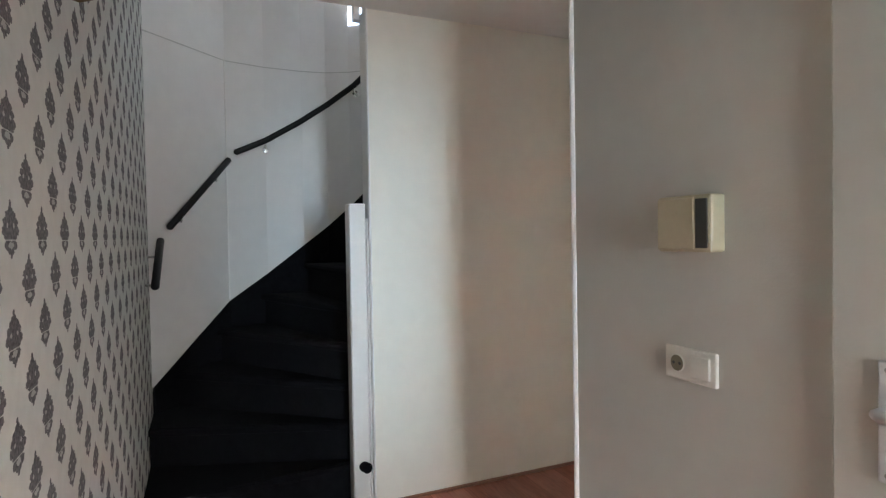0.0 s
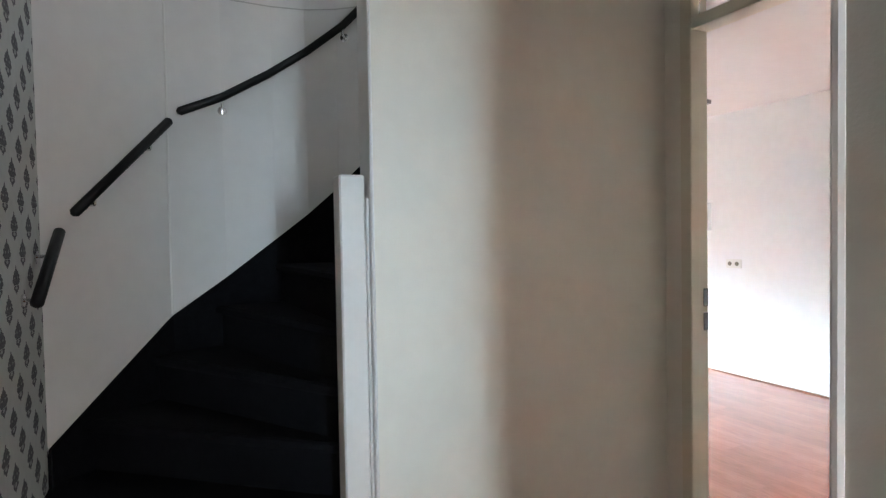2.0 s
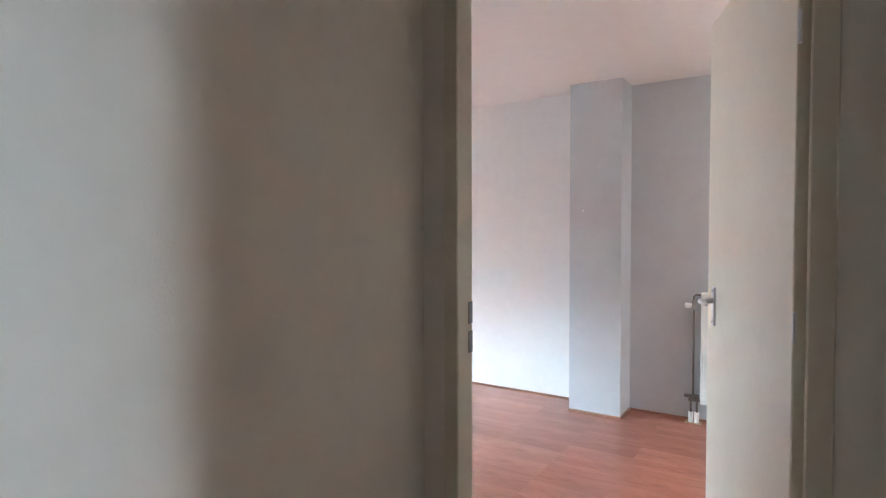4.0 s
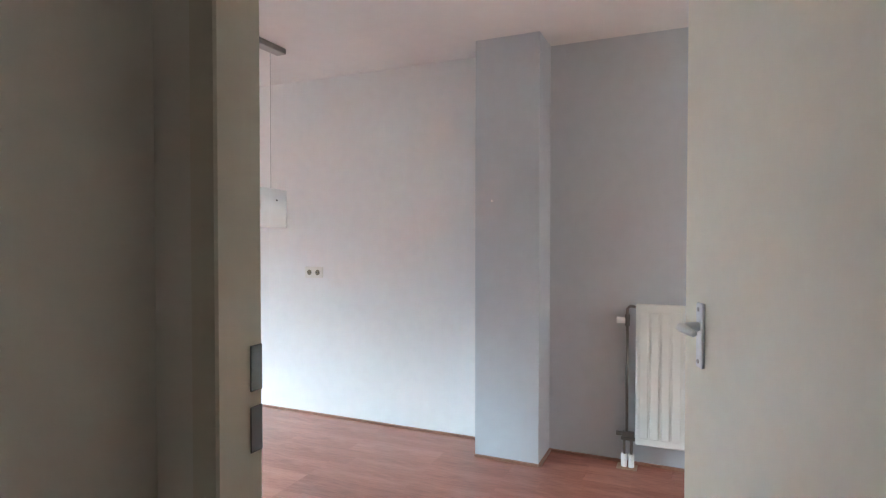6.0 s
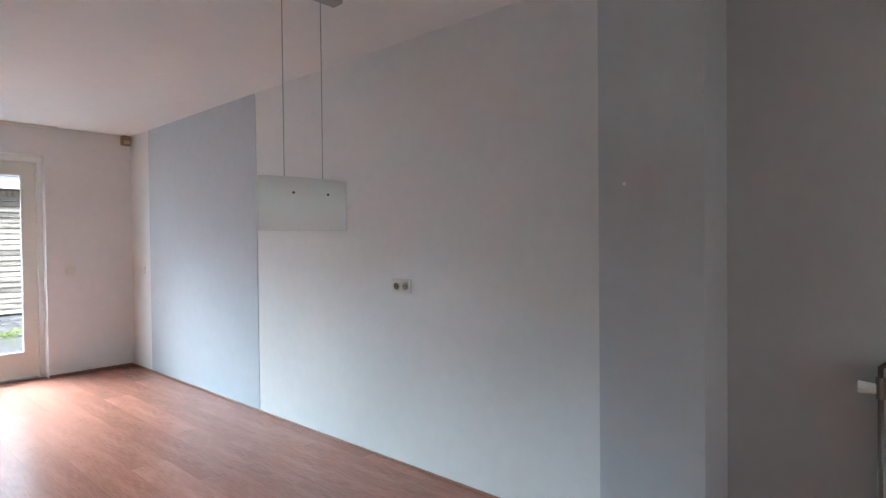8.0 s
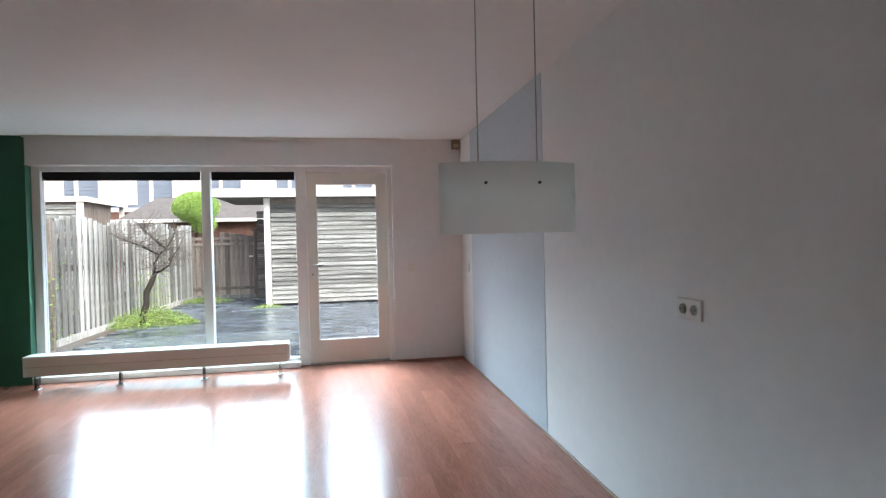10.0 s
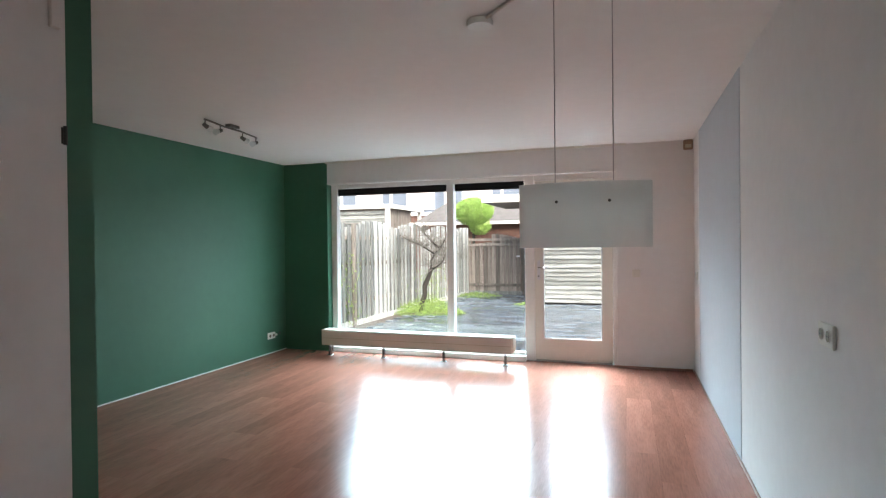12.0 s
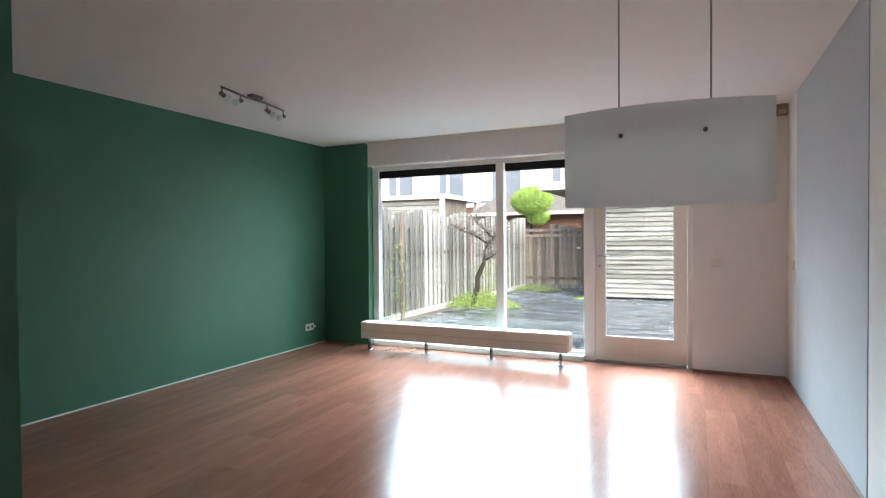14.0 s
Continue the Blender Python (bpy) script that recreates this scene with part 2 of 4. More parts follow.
def wallpaper():
    """Cream paper with staggered dark flower motifs: world y and z give the repeat."""
    m = mat("flowered wallpaper", (0.6, 0.6, 0.57), 0.8, vary=0.06, scale=3, bump=0.1, bscale=150)
    t = m.node_tree
    b = t.nodes["Principled BSDF"]
    src = b.inputs["Base Color"].links[0].from_socket

    def op(kind, a, c=None):
        n = t.nodes.new("ShaderNodeMath")
        n.operation = kind
        for i, v in enumerate((a, c)):
            if v is None:
                continue
            if isinstance(v, (int, float)):
                n.inputs[i].default_value = v
            else:
                t.links.new(v, n.inputs[i])
        return n.outputs[0]

    co = t.nodes.new("ShaderNodeTexCoord")
    sp = t.nodes.new("ShaderNodeSeparateXYZ")
    t.links.new(co.outputs["Object"], sp.inputs[0])
    px, pz = WP_X, WP_Z
    u = op("DIVIDE", op("SUBTRACT", sp.outputs[1], 0.034), px)
    col = op("FLOOR", u)
    half = op("MULTIPLY", op("FLOORED_MODULO", col, 2.0), 0.5)
    fu = op("MULTIPLY", op("SUBTRACT", op("FRACT", u), 0.5), px)
    fz = op("MULTIPLY", op("SUBTRACT", op("FRACT", op("ADD", op("DIVIDE", op("SUBTRACT", sp.outputs[2], 0.005), pz), half)), 0.5), pz)
    nz = t.nodes.new("ShaderNodeTexNoise")
    nz.inputs["Scale"].default_value, nz.inputs["Detail"].default_value = 150, 3
    t.links.new(co.outputs["Object"], nz.inputs["Vector"])
    wob = op("MULTIPLY", op("SUBTRACT", nz.outputs[0], 0.5), 2.2)
    au = op("ABSOLUTE", fu)

    def blob(cx, cz, rx, rz, rough=1.0):
        d = op("ADD", op("POWER", op("ABSOLUTE", op("DIVIDE", op("SUBTRACT", au, cx), rx)), 2.0), op("POWER", op("ABSOLUTE", op("DIVIDE", op("SUBTRACT", fz, cz), rz)), 2.0))
        return op("LESS_THAN", op("ADD", d, op("MULTIPLY", wob, rough)), 1.0)

    w, h = WP_MX, WP_MZ
    dark = blob(0, 0.06 * h, 0.62 * w, 0.24 * h)
    for cx, cz, rx, rz in ((0.62, 0.0, 0.36, 0.11), (0.5, 0.17, 0.34, 0.1), (0.25, 0.31, 0.34, 0.09), (0.0, 0.4, 0.28, 0.1), (0.0, 0.53, 0.13, 0.08), (0.3, -0.13, 0.42, 0.07), (0.28, -0.29, 0.4, 0.12), (0.0, -0.42, 0.34, 0.07), (0.0, -0.51, 0.12, 0.05)):
        dark = op("MAXIMUM", dark, blob(cx * w, cz * h, rx * w, rz * h))
    pale = op("MAXIMUM", blob(0, -0.29 * h, 0.3 * w, 0.07 * h, 1.4), op("MAXIMUM", blob(0, -0.19 * h, 0.8 * w, 0.016 * h, 0.6), blob(0.36 * w, 0.1 * h, 0.1 * w, 0.05 * h, 1.4)))
    dark = op("MULTIPLY", dark, op("SUBTRACT", 1.0, op("MULTIPLY", pale, 0.55)))
    mx = t.nodes.new("ShaderNodeMix")
    mx.data_type = "RGBA"
    t.links.new(op("MULTIPLY", dark, op("ADD", 0.62, op("MULTIPLY", nz.outputs[0], 0.6))), mx.inputs[0])
    t.links.new(src, mx.inputs[6])
    mx.inputs[7].default_value = (0.075, 0.066, 0.08, 1)
    t.links.new(mx.outputs[2], b.inputs["Base Color"])
    return m


WP_X, WP_Z, WP_MX, WP_MZ = 0.0945, 0.173, 0.045, 0.08
M_PAPER = wallpaper()

# ---- builders ----


def box(bm, x0, y0, z0, x1, y1, z1, bevel=0.0, seg=1):
    r = bmesh.ops.create_cube(bm, size=1)
    vs = r["verts"]
    for v in vs:
        v.co = ((x0 + x1) / 2 + v.co.x * abs(x1 - x0), (y0 + y1) / 2 + v.co.y * abs(y1 - y0), (z0 + z1) / 2 + v.co.z * abs(z1 - z0))
    if bevel:
        es = list({e for v in vs for e in v.link_edges})
        bmesh.ops.bevel(bm, geom=es, offset=bevel, segments=seg, affect="EDGES", profile=0.5)
    return bm


def bx(*a, bevel=0.0, seg=1):
    return box(bmesh.new(), *a, bevel=bevel, seg=seg)


def boxes(*rows, bevel=0.0):
    bm = bmesh.new()
    for r in rows:
        box(bm, *r, bevel=bevel)
    return bm


def rod(bm, a, b, r, seg=12, r2=None):
    """A capped round bar from a to b."""
    a, b = Vector(a), Vector(b)
    d = b - a
    m = Matrix.Translation((a + b) / 2) @ d.to_track_quat("Z", "Y").to_matrix().to_4x4()
    bmesh.ops.create_cone(bm, cap_ends=True, segments=seg, radius1=r, radius2=r if r2 is None else r2, depth=d.length, matrix=m)
    return bm


def tube(bm, pts, radii, seg=8):
    """A bent tapered tube along pts, closed and rounded at the ends."""
    rings = []
    n = len(pts)
    pts = [Vector(p) for p in pts]
    for i, p in enumerate(pts):
        d = (pts[min(i + 1, n - 1)] - pts[max(i - 1, 0)]).normalized()
        u = d.orthogonal().normalized() if i == 0 else (u - d * u.dot(d)).normalized()
        v = d.cross(u)
        rings.append([bm.verts.new(p + (u * math.cos(2 * math.pi * k / seg) + v * math.sin(2 * math.pi * k / seg)) * radii[i]) for k in range(seg)])
    for r0, r1 in zip(rings, rings[1:]):
        for k in range(seg):
            bm.faces.new((r0[k], r0[(k + 1) % seg], r1[(k + 1) % seg], r1[k]))
    bm.faces.new(rings[0][::-1])
    bm.faces.new(rings[-1])
    return bm


def prism(bm, pts, z0, z1):
    """A vertical prism over the plan polygon pts, counter-clockwise."""
    lo = [bm.verts.new((x, y, z0)) for x, y in pts]
    hi = [bm.verts.new((x, y, z1)) for x, y in pts]
    n = len(pts)
    for i in range(n):
        bm.faces.new((lo[i], lo[(i + 1) % n], hi[(i + 1) % n], hi[i]))
    bm.faces.new(lo[::-1])
    bm.faces.new(hi)
    return bm


def part(name, bm, material, parent=None, label="", smooth=False):
    """Link a bmesh as one mesh object under a thing or part."""
    me = bpy.data.meshes.new(name)
    bmesh.ops.recalc_face_normals(bm, faces=bm.faces[:])
    bm.to_mesh(me)
    bm.free()
    me.materials.append(material)
    if smooth:
        for p in me.polygons:
            p.use_smooth = True
    ob = new(name, me)
    if parent:
        ob.parent = parent
    if label:
        ob["label"] = label
    return ob


def structure(name, bm, material, label, category):
    return tagged(part(name, bm, material), label, category, kind="structure")


def thing(name, label, category, group="", at=(0, 0, 0)):
    """An empty that carries the parts of a thing."""
    ob = new(name)
    ob.empty_display_size = 0.1
    ob.location = at
    return tagged(ob, label, category, group)


# ---- living room shell ----
H = 2.4
XB = -2.6
structure("wall_east", bx(0, -5.39, 0, 0.25, 0.3, H), M_WALL, "long white painted wall of the living room", "wall")
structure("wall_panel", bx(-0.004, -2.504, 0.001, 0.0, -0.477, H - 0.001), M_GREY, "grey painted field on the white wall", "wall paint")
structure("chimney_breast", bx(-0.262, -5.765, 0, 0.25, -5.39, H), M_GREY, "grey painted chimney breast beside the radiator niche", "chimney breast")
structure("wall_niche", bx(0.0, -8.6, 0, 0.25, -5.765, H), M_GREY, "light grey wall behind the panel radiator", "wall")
structure("wall_north", boxes((-0.76, 0, 0, 0, 0.3, H), (-4.28, 0, 2.13, -0.76, 0.3, H)), M_WALL, "white wall around the garden window and door", "wall")
structure("wall_north_green", bx(-4.917, 0, 0, -4.28, 0.3, H), M_GREEN, "dark green painted wall strip beside the window", "wall")
structure("wall_west", bx(-5.185, -4.3, 0, -4.917, 0.3, H), M_GREEN, "dark green painted wall of the living room", "wall")
structure("wall_west_outer", bx(-5.29, -4.95, 0, -5.06, -4.3, 5.0), M_GREY, "plain outer wall behind the winding stair", "wall")
structure("wall_stair_end", bx(-3.5, -4.765, 0, XB, -4.66, H), M_GREEN, "end of the stair wall painted dark green", "wall")
structure("wall_stair_back", bx(-4.917, -4.39, 0, -3.5, -4.34, H), M_GREEN, "dark green wall behind the winding stair", "wall")
structure("wall_stair_side", bx(-2.655, -5.633, 0, XB, -4.766, H), M_WALL, "white wall beside the stair", "wall")
structure("wall_south", boxes((-2.58, -8.85, 0, -1.9, -8.6, H), (-0.5, -8.85, 0, 0.25, -8.6, H), (-1.9, -8.85, 0, -0.5, -8.6, 0.85), (-1.9, -8.85, 2.15, -0.5, -8.6, H)), M_WALL, "plain white end wall of the dining area", "wall")
structure("ceiling", boxes((-2.6, -8.6, H, 0.25, -4.66, H + 0.2), (-3.55, -4.66, H, 0.25, -4.39, H + 0.2), (-5.185, -4.39, H, 0.25, 0.3, H + 0.2)), M_CEIL, "white plaster ceiling of the living room", "ceiling")

# ---- hall shell ----
HH = 2.52
XW = -5.04
XT = -3.684
YA = -5.733
structure("wall_hall_paper", bx(XW - 0.25, -9.95, 0, XW, -4.95, 5.0), M_PAPER, "hall wall with cream wallpaper of dark flower motifs", "wall")
structure("wall_hall_stair", bx(-3.975, YA, 0, -2.649, -5.634, HH), M_HALL, "white hall wall beside the stair opening", "wall")
structure("wall_hall_door", boxes((-2.648, -5.82, 0, -2.58, -5.634, HH), (-2.648, -8.85, 0, -2.58, -6.898, HH)), M_HALL, "white hall wall around the living room door", "wall")
structure("wall_toilet_side", bx(XT + 0.101, -7.116, 0, -2.649, -7.016, HH), M_HALL, "white hall wall beside the living room door", "wall")
structure("wall_toilet", boxes((XT, -7.8, 0, XT + 0.1, -7.016, HH), (XT, -8.62, 2.1, XT + 0.1, -7.8, HH), (XT, -9.7, 0, XT + 0.1, -8.62, HH)), M_HALL_SHADE, "white hall wall with a chime box and a socket", "wall")
structure("corner_bead", bx(XT - 0.009, -7.026, 0, XT + 0.011, -7.006, HH, bevel=0.006), M_FRAME, "white corner strip on the hall wall", "trim")
structure("ceiling_hall", boxes((XW, -9.7, HH, -3.58, YA, HH + 0.15), (-3.579, -7.1, HH, -2.59, YA, HH + 0.15), (-3.975, YA + 0.001, HH, -2.59, -5.634, HH + 0.15)), M_CEIL, "white hall ceiling", "ceiling")
structure("wall_front", boxes((XW, -9.95, 0, -4.3, -9.7, HH), (-3.86, -9.95, 0, -3.58, -9.7, HH), (-4.3, -9.95, 2.2, -3.86, -9.7, HH), (-4.3, -9.95, 0, -3.86, -9.7, 0.25)), M_WALL, "plain white wall with the front window", "wall")

STAIR_LINE = [(XW, -4.95), (-4.6, -4.535), (-4.35, -4.475), (-4.1, -4.465), (-3.93, -4.49), (-3.78, -4.56), (-3.6, -4.7), (-2.66, -4.7)]


def stair_wall(z0, z1, off, first=0, last=7):
    """The bent outer wall of the winding stair, 6 cm thick, set back by off."""
    bm = bmesh.new()
    for (xa, ya), (xb, yb) in list(zip(STAIR_LINE, STAIR_LINE[1:]))[first:last]:
        dx, dy = xb - xa, yb - ya
        l = math.hypot(dx, dy)
        nx, ny = -dy / l, dx / l
        t = off + 0.06
        prism(bm, [(xa + nx * off, ya + ny * off), (xb + nx * off, yb + ny * off), (xb + nx * t, yb + ny * t), (xa + nx * t, ya + ny * t)], z0, z1)
    bmesh.ops.remove_doubles(bm, verts=bm.verts[:], dist=0.0005)
    return bm


structure("wall_stairwell", stair_wall(0, 2.545, 0.0, 0, 6), M_WALL, "white bent wall of the winding stair", "wall")
structure("wall_stairwell_upper", stair_wall(2.546, 5.0, 0.0, 0, 5), M_WALL, "white upper wall of the stairwell", "wall")
structure("wall_stairwell_sill", stair_wall(2.546, 2.87, 0.0, 5, 7), M_WALL, "white wall under the stairwell window", "wall")
structure("stairwell_trim", stair_wall(2.543, 2.549, -0.002, 0, 6), mat("grey joint strip", (0.52, 0.51, 0.49), 0.7), "thin grey joint strip around the stairwell", "trim")
structure("wall_stairwell_top", boxes((-2.92, -4.71, 2.87, -2.6, -4.6, 5.0), (-3.77, -4.71, 3.75, -2.92, -4.6, 5.0)), M_WALL, "white stairwell wall around a high window", "wall")
structure("wall_stairwell_back", boxes((-3.975, YA, HH + 0.15, -2.6, -5.634, 5.0), (-2.7, -5.633, H + 0.2, -2.6, -4.71, 5.0), (XW, YA - 0.1, HH + 0.15, -3.975, YA, 5.0)), M_WALL, "plain stairwell walls of the upper floor", "wall")
structure("ceiling_stairwell", bx(-5.2, -5.85, 5.0, -2.6, -4.3, 5.15), M_CEIL, "white stairwell ceiling", "ceiling")

# ---- ground and floor slab ----
structure("floor_slab", bx(-5.46, -9.95, -0.3, 0.25, 0.3, -0.012), M_SOIL, "concrete slab under the laminate", "floor")
structure("ground", bx(-400, -400, -0.5, 400, 400, -0.16), M_SOIL, "wet soil ground of the gardens", "ground")
floor = structure("floor", boxes((-4.917, -4.66, -0.012, 0, 0.0, -0.008), (-2.58, -8.6, -0.012, 0.0, -4.66, -0.008), (XW, -9.7, -0.012, -2.648, -4.66, -0.008), (-2.648, -6.839, -0.012, -2.58, -5.87, -0.008)), M_DARK, "red-brown laminate floor with a satin gloss", "floor")

# ---- garden window and door ----


def window_wall():
    """The fixed garden window of two panes with its frame."""
    w = thing("window_garden", "white painted wooden garden window with two tall panes", "window")
    w["kind"] = "structure"
    y0, y1 = 0.1, 0.19
    part("window_frame", boxes((-4.28, y0, 0.0, -4.2, y1, 2.13), (-4.2, y0, 2.07, -1.775, y1, 2.13), (-4.2, y0, 0.0, -1.775, y1, 0.09), (-1.775, y0, 0.0, -1.665, y1, 2.13), (-1.665, y0, 2.06, -0.805, y1, 2.13), (-0.805, y0, 0.0, -0.76, y1, 2.13), bevel=0.004), M_FRAME, w)
    part("mullion", bx(-2.713, y0 - 0.01, 0.09, -2.626, y1, 2.07, bevel=0.004), M_FRAME, w)
    part("window_board", bx(-4.28, 0.0, 0.0, -1.76, 0.1, 0.06, bevel=0.004), M_FRAME, w)
    part("reveal_top", bx(-4.28, -0.012, 2.118, -0.752, 0.1, 2.13, bevel=0.003), M_FRAME, w)
    for a, b in ((-4.2, -2.713), (-2.626, -1.775)):
        g = part("pane", bx(a + 0.002, 0.15, 0.091, b - 0.002, 0.156, 2.069), M_GLASS, w)
        g.visible_shadow = False
        bl = part("roller_blind", boxes((a + 0.01, 0.118, 1.99, b - 0.01, 0.126, 2.066)), M_BLACK, w, "rolled up black roller blind")
        part("blind_bar", rod(bmesh.new(), (a + 0.012, 0.122, 1.987), (b - 0.012, 0.122, 1.987), 0.009), M_BLACK, bl)
    return w


window_wall()


def garden_door():
    d = thing("door_garden", "white painted garden door with one tall pane, closed", "door", at=(-0.805, 0.11, 0))
    d["kind"] = "structure"
    x0, x1, y0, y1 = -0.855, -0.004, 0.0, 0.05
    gx0, gx1, gz0, gz1 = -0.767, -0.11, 0.253, 1.94
    part("door_leaf", boxes((x0, y0, 0.02, gx0, y1, 2.055), (gx1, y0, 0.02, x1, y1, 2.055), (gx0, y0, 0.02, gx1, y1, gz0), (gx0, y0, gz1, gx1, y1, 2.055)), M_PAINT, d)
    part("glazing_bead", boxes((gx0, y0 - 0.006, gz0, gx0 + 0.014, y0 + 0.02, gz1), (gx1 - 0.014, y0 - 0.006, gz0, gx1, y0 + 0.02, gz1), (gx0 + 0.014, y0 - 0.006, gz0, gx1 - 0.014, y0 + 0.02, gz0 + 0.014), (gx0 + 0.014, y0 - 0.006, gz1 - 0.014, gx1 - 0.014, y0 + 0.02, gz1), bevel=0.003), M_FRAME, d)
    g = part("pane", bx(gx0 + 0.002, 0.022, gz0 + 0.002, gx1 - 0.002, 0.028, gz1 - 0.002), M_GLASS, d)
    g.visible_shadow = False
    pl = part("handle_plate", bx(-0.83, -0.008, 0.93, -0.795, 0.0, 1.15, bevel=0.003), M_ALU, d, "satin aluminium back plate")
    bm = bmesh.new()
    tube(bm, [(-0.812, -0.008, 1.07), (-0.812, -0.05, 1.07), (-0.79, -0.055, 1.07), (-0.7, -0.055, 1.068)], [0.008, 0.008, 0.009, 0.008])
    part("handle", bm, M_CHROME, pl, "chrome lever handle", True)
    part("keyhole", rod(bmesh.new(), (-0.812, -0.0125, 0.97), (-0.812, -0.0085, 0.97), 0.008), M_SLOT, pl)
    part("threshold", bx(-0.85, -0.02, 0.0, -0.01, 0.05, 0.018, bevel=0.004), M_STEEL, d, "worn metal threshold strip")
    return d


garden_door()

# ---- skirting and small wall trim ----
structure("baseboard_east", bx(-0.014, -5.39, 0.0, 0.0, -0.0, 0.013, bevel=0.003), M_SKIRT, "narrow red-brown laminate skirting", "baseboard")
structure("baseboard_niche", boxes((-0.014, -8.6, 0.0, 0.0, -5.779, 0.013), (-0.276, -5.765, 0, -0.262, -5.39, 0.013), (-0.262, -5.779, 0, 0.0, -5.765, 0.013)), M_SKIRT, "narrow red-brown laminate skirting", "baseboard")
structure("baseboard_west", bx(-4.917, -4.4, 0.0, -4.906, 0.0, 0.011, bevel=0.003), M_FRAME, "narrow white skirting under the green wall", "baseboard")
structure("baseboard_north", bx(-0.76, -0.014, 0.0, -0.016, 0.0, 0.024, bevel=0.003), M_SKIRT, "narrow brown skirting", "baseboard")
structure("baseboard_hall", bx(-3.97, YA - 0.014, 0.0, -2.648, YA, 0.016, bevel=0.003), M_SKIRT, "narrow red-brown laminate skirting", "baseboard")
structure("curtain_rail", boxes((-4.28, -0.05, H - 0.022, -0.66, -0.03, H - 0.0005), bevel=0.002), M_PAINT, "white aluminium curtain rail on the ceiling", "curtain rail")

# ---- inner doors ----


def door_frame():
    f = thing("door_frame_living", "cream painted door frame with a glazed transom", "door frame")
    f["kind"] = "structure"
    x0, x1 = -2.66, -2.562
    part("jamb", bx(x0, -5.876, 0, x1, -5.821, HH - 0.002, bevel=0.004), M_LEAFPAINT, f)
    part("jamb", bx(x0, -6.897, 0, x1, -6.84, HH - 0.002, bevel=0.004), M_LEAFPAINT, f)
    part("transom_bar", bx(x0, -6.839, 2.155, x1, -5.877, 2.205, bevel=0.004), M_LEAFPAINT, f)
    part("top_bar", bx(x0, -6.839, 2.47, x1, -5.877, HH - 0.002, bevel=0.004), M_LEAFPAINT, f)
    g = part("pane", bx(-2.613, -6.838, 2.206, -2.607, -5.878, 2.469), M_GLASS, f)
    g.visible_shadow = False
    for z in (0.92, 1.02):
        part("strike_plate", bx(-2.592, -5.879, z, -2.566, -5.8755, z + 0.075, bevel=0.001), M_LEG, f, "dark metal strike plate")


door_frame()


def lever_set(parent, x, side, z, plate_h=0.22):
    """Back plate with a lever on the face y = side * something of a leaf along local x."""
    s = -1 if side < 0 else 1
    y = -0.02 if s < 0 else 0.02
    pl = part("handle_plate", bx(x - 0.017, y, z - plate_h / 2, x + 0.017, y + s * 0.009, z + plate_h / 2, bevel=0.004, seg=2), M_ALU, parent, "satin aluminium back plate")
    bm = bmesh.new()
    tube(bm, [(x, y + s * 0.009, z + 0.02), (x, y + s * 0.045, z + 0.02), (x - 0.012, y + s * 0.052, z + 0.02), (x - 0.045, y + s * 0.05, z + 0.018), (x - 0.07, y + s * 0.046, z + 0.015), (x - 0.074, y + s * 0.0455, z + 0.0145)], [0.011, 0.009, 0.011, 0.0095, 0.0075, 0.004], 12)
    part("lever", bm, M_ALU, pl, "aluminium lever handle", True)
    for dz in (-plate_h / 2 + 0.015, plate_h / 2 - 0.015):
        part("screw", rod(bmesh.new(), (x, y + s * 0.0092, z + dz), (x, y + s * 0.011, z + dz), 0.005), M_STEEL, pl)
    return pl


def flush_door(name, label, m, width, height, handle_z, plate_h, inset=0.055, paint=M_LEAFPAINT):
    d = thing(name, label, "door")
    d["kind"] = "structure"
    part("door_leaf", bx(0, -0.02, 0.008, width, 0.02, height, bevel=0.003), paint, d)
    for s in (-1, 1):
        lever_set(d, width - inset, s, handle_z, plate_h)
    for z in (0.25, 1.05, 1.8):
        part("hinge", rod(bmesh.new(), (-0.006, 0.018, z), (-0.006, 0.018, z + 0.08), 0.006, 8), M_ALU, d)
    d.matrix_basis = m
    return d


flush_door("door_living", "cream flush door standing open into the living room", pose(-2.565, -6.83, 0, 0, 0, 20.4), 0.85, 2.145, 1.045, 0.15, 0.105)
# This leaf takes the same shade-darkened colour as the wall round it.
flush_door("door_toilet", "cream flush door, closed, with an aluminium handle", pose(XT + 0.001, -8.6, 0, 0, 0, 90.0), 0.79, 2.08, 1.04, 0.21, 0.097, M_HALL_SHADE)

# ---- stair ----


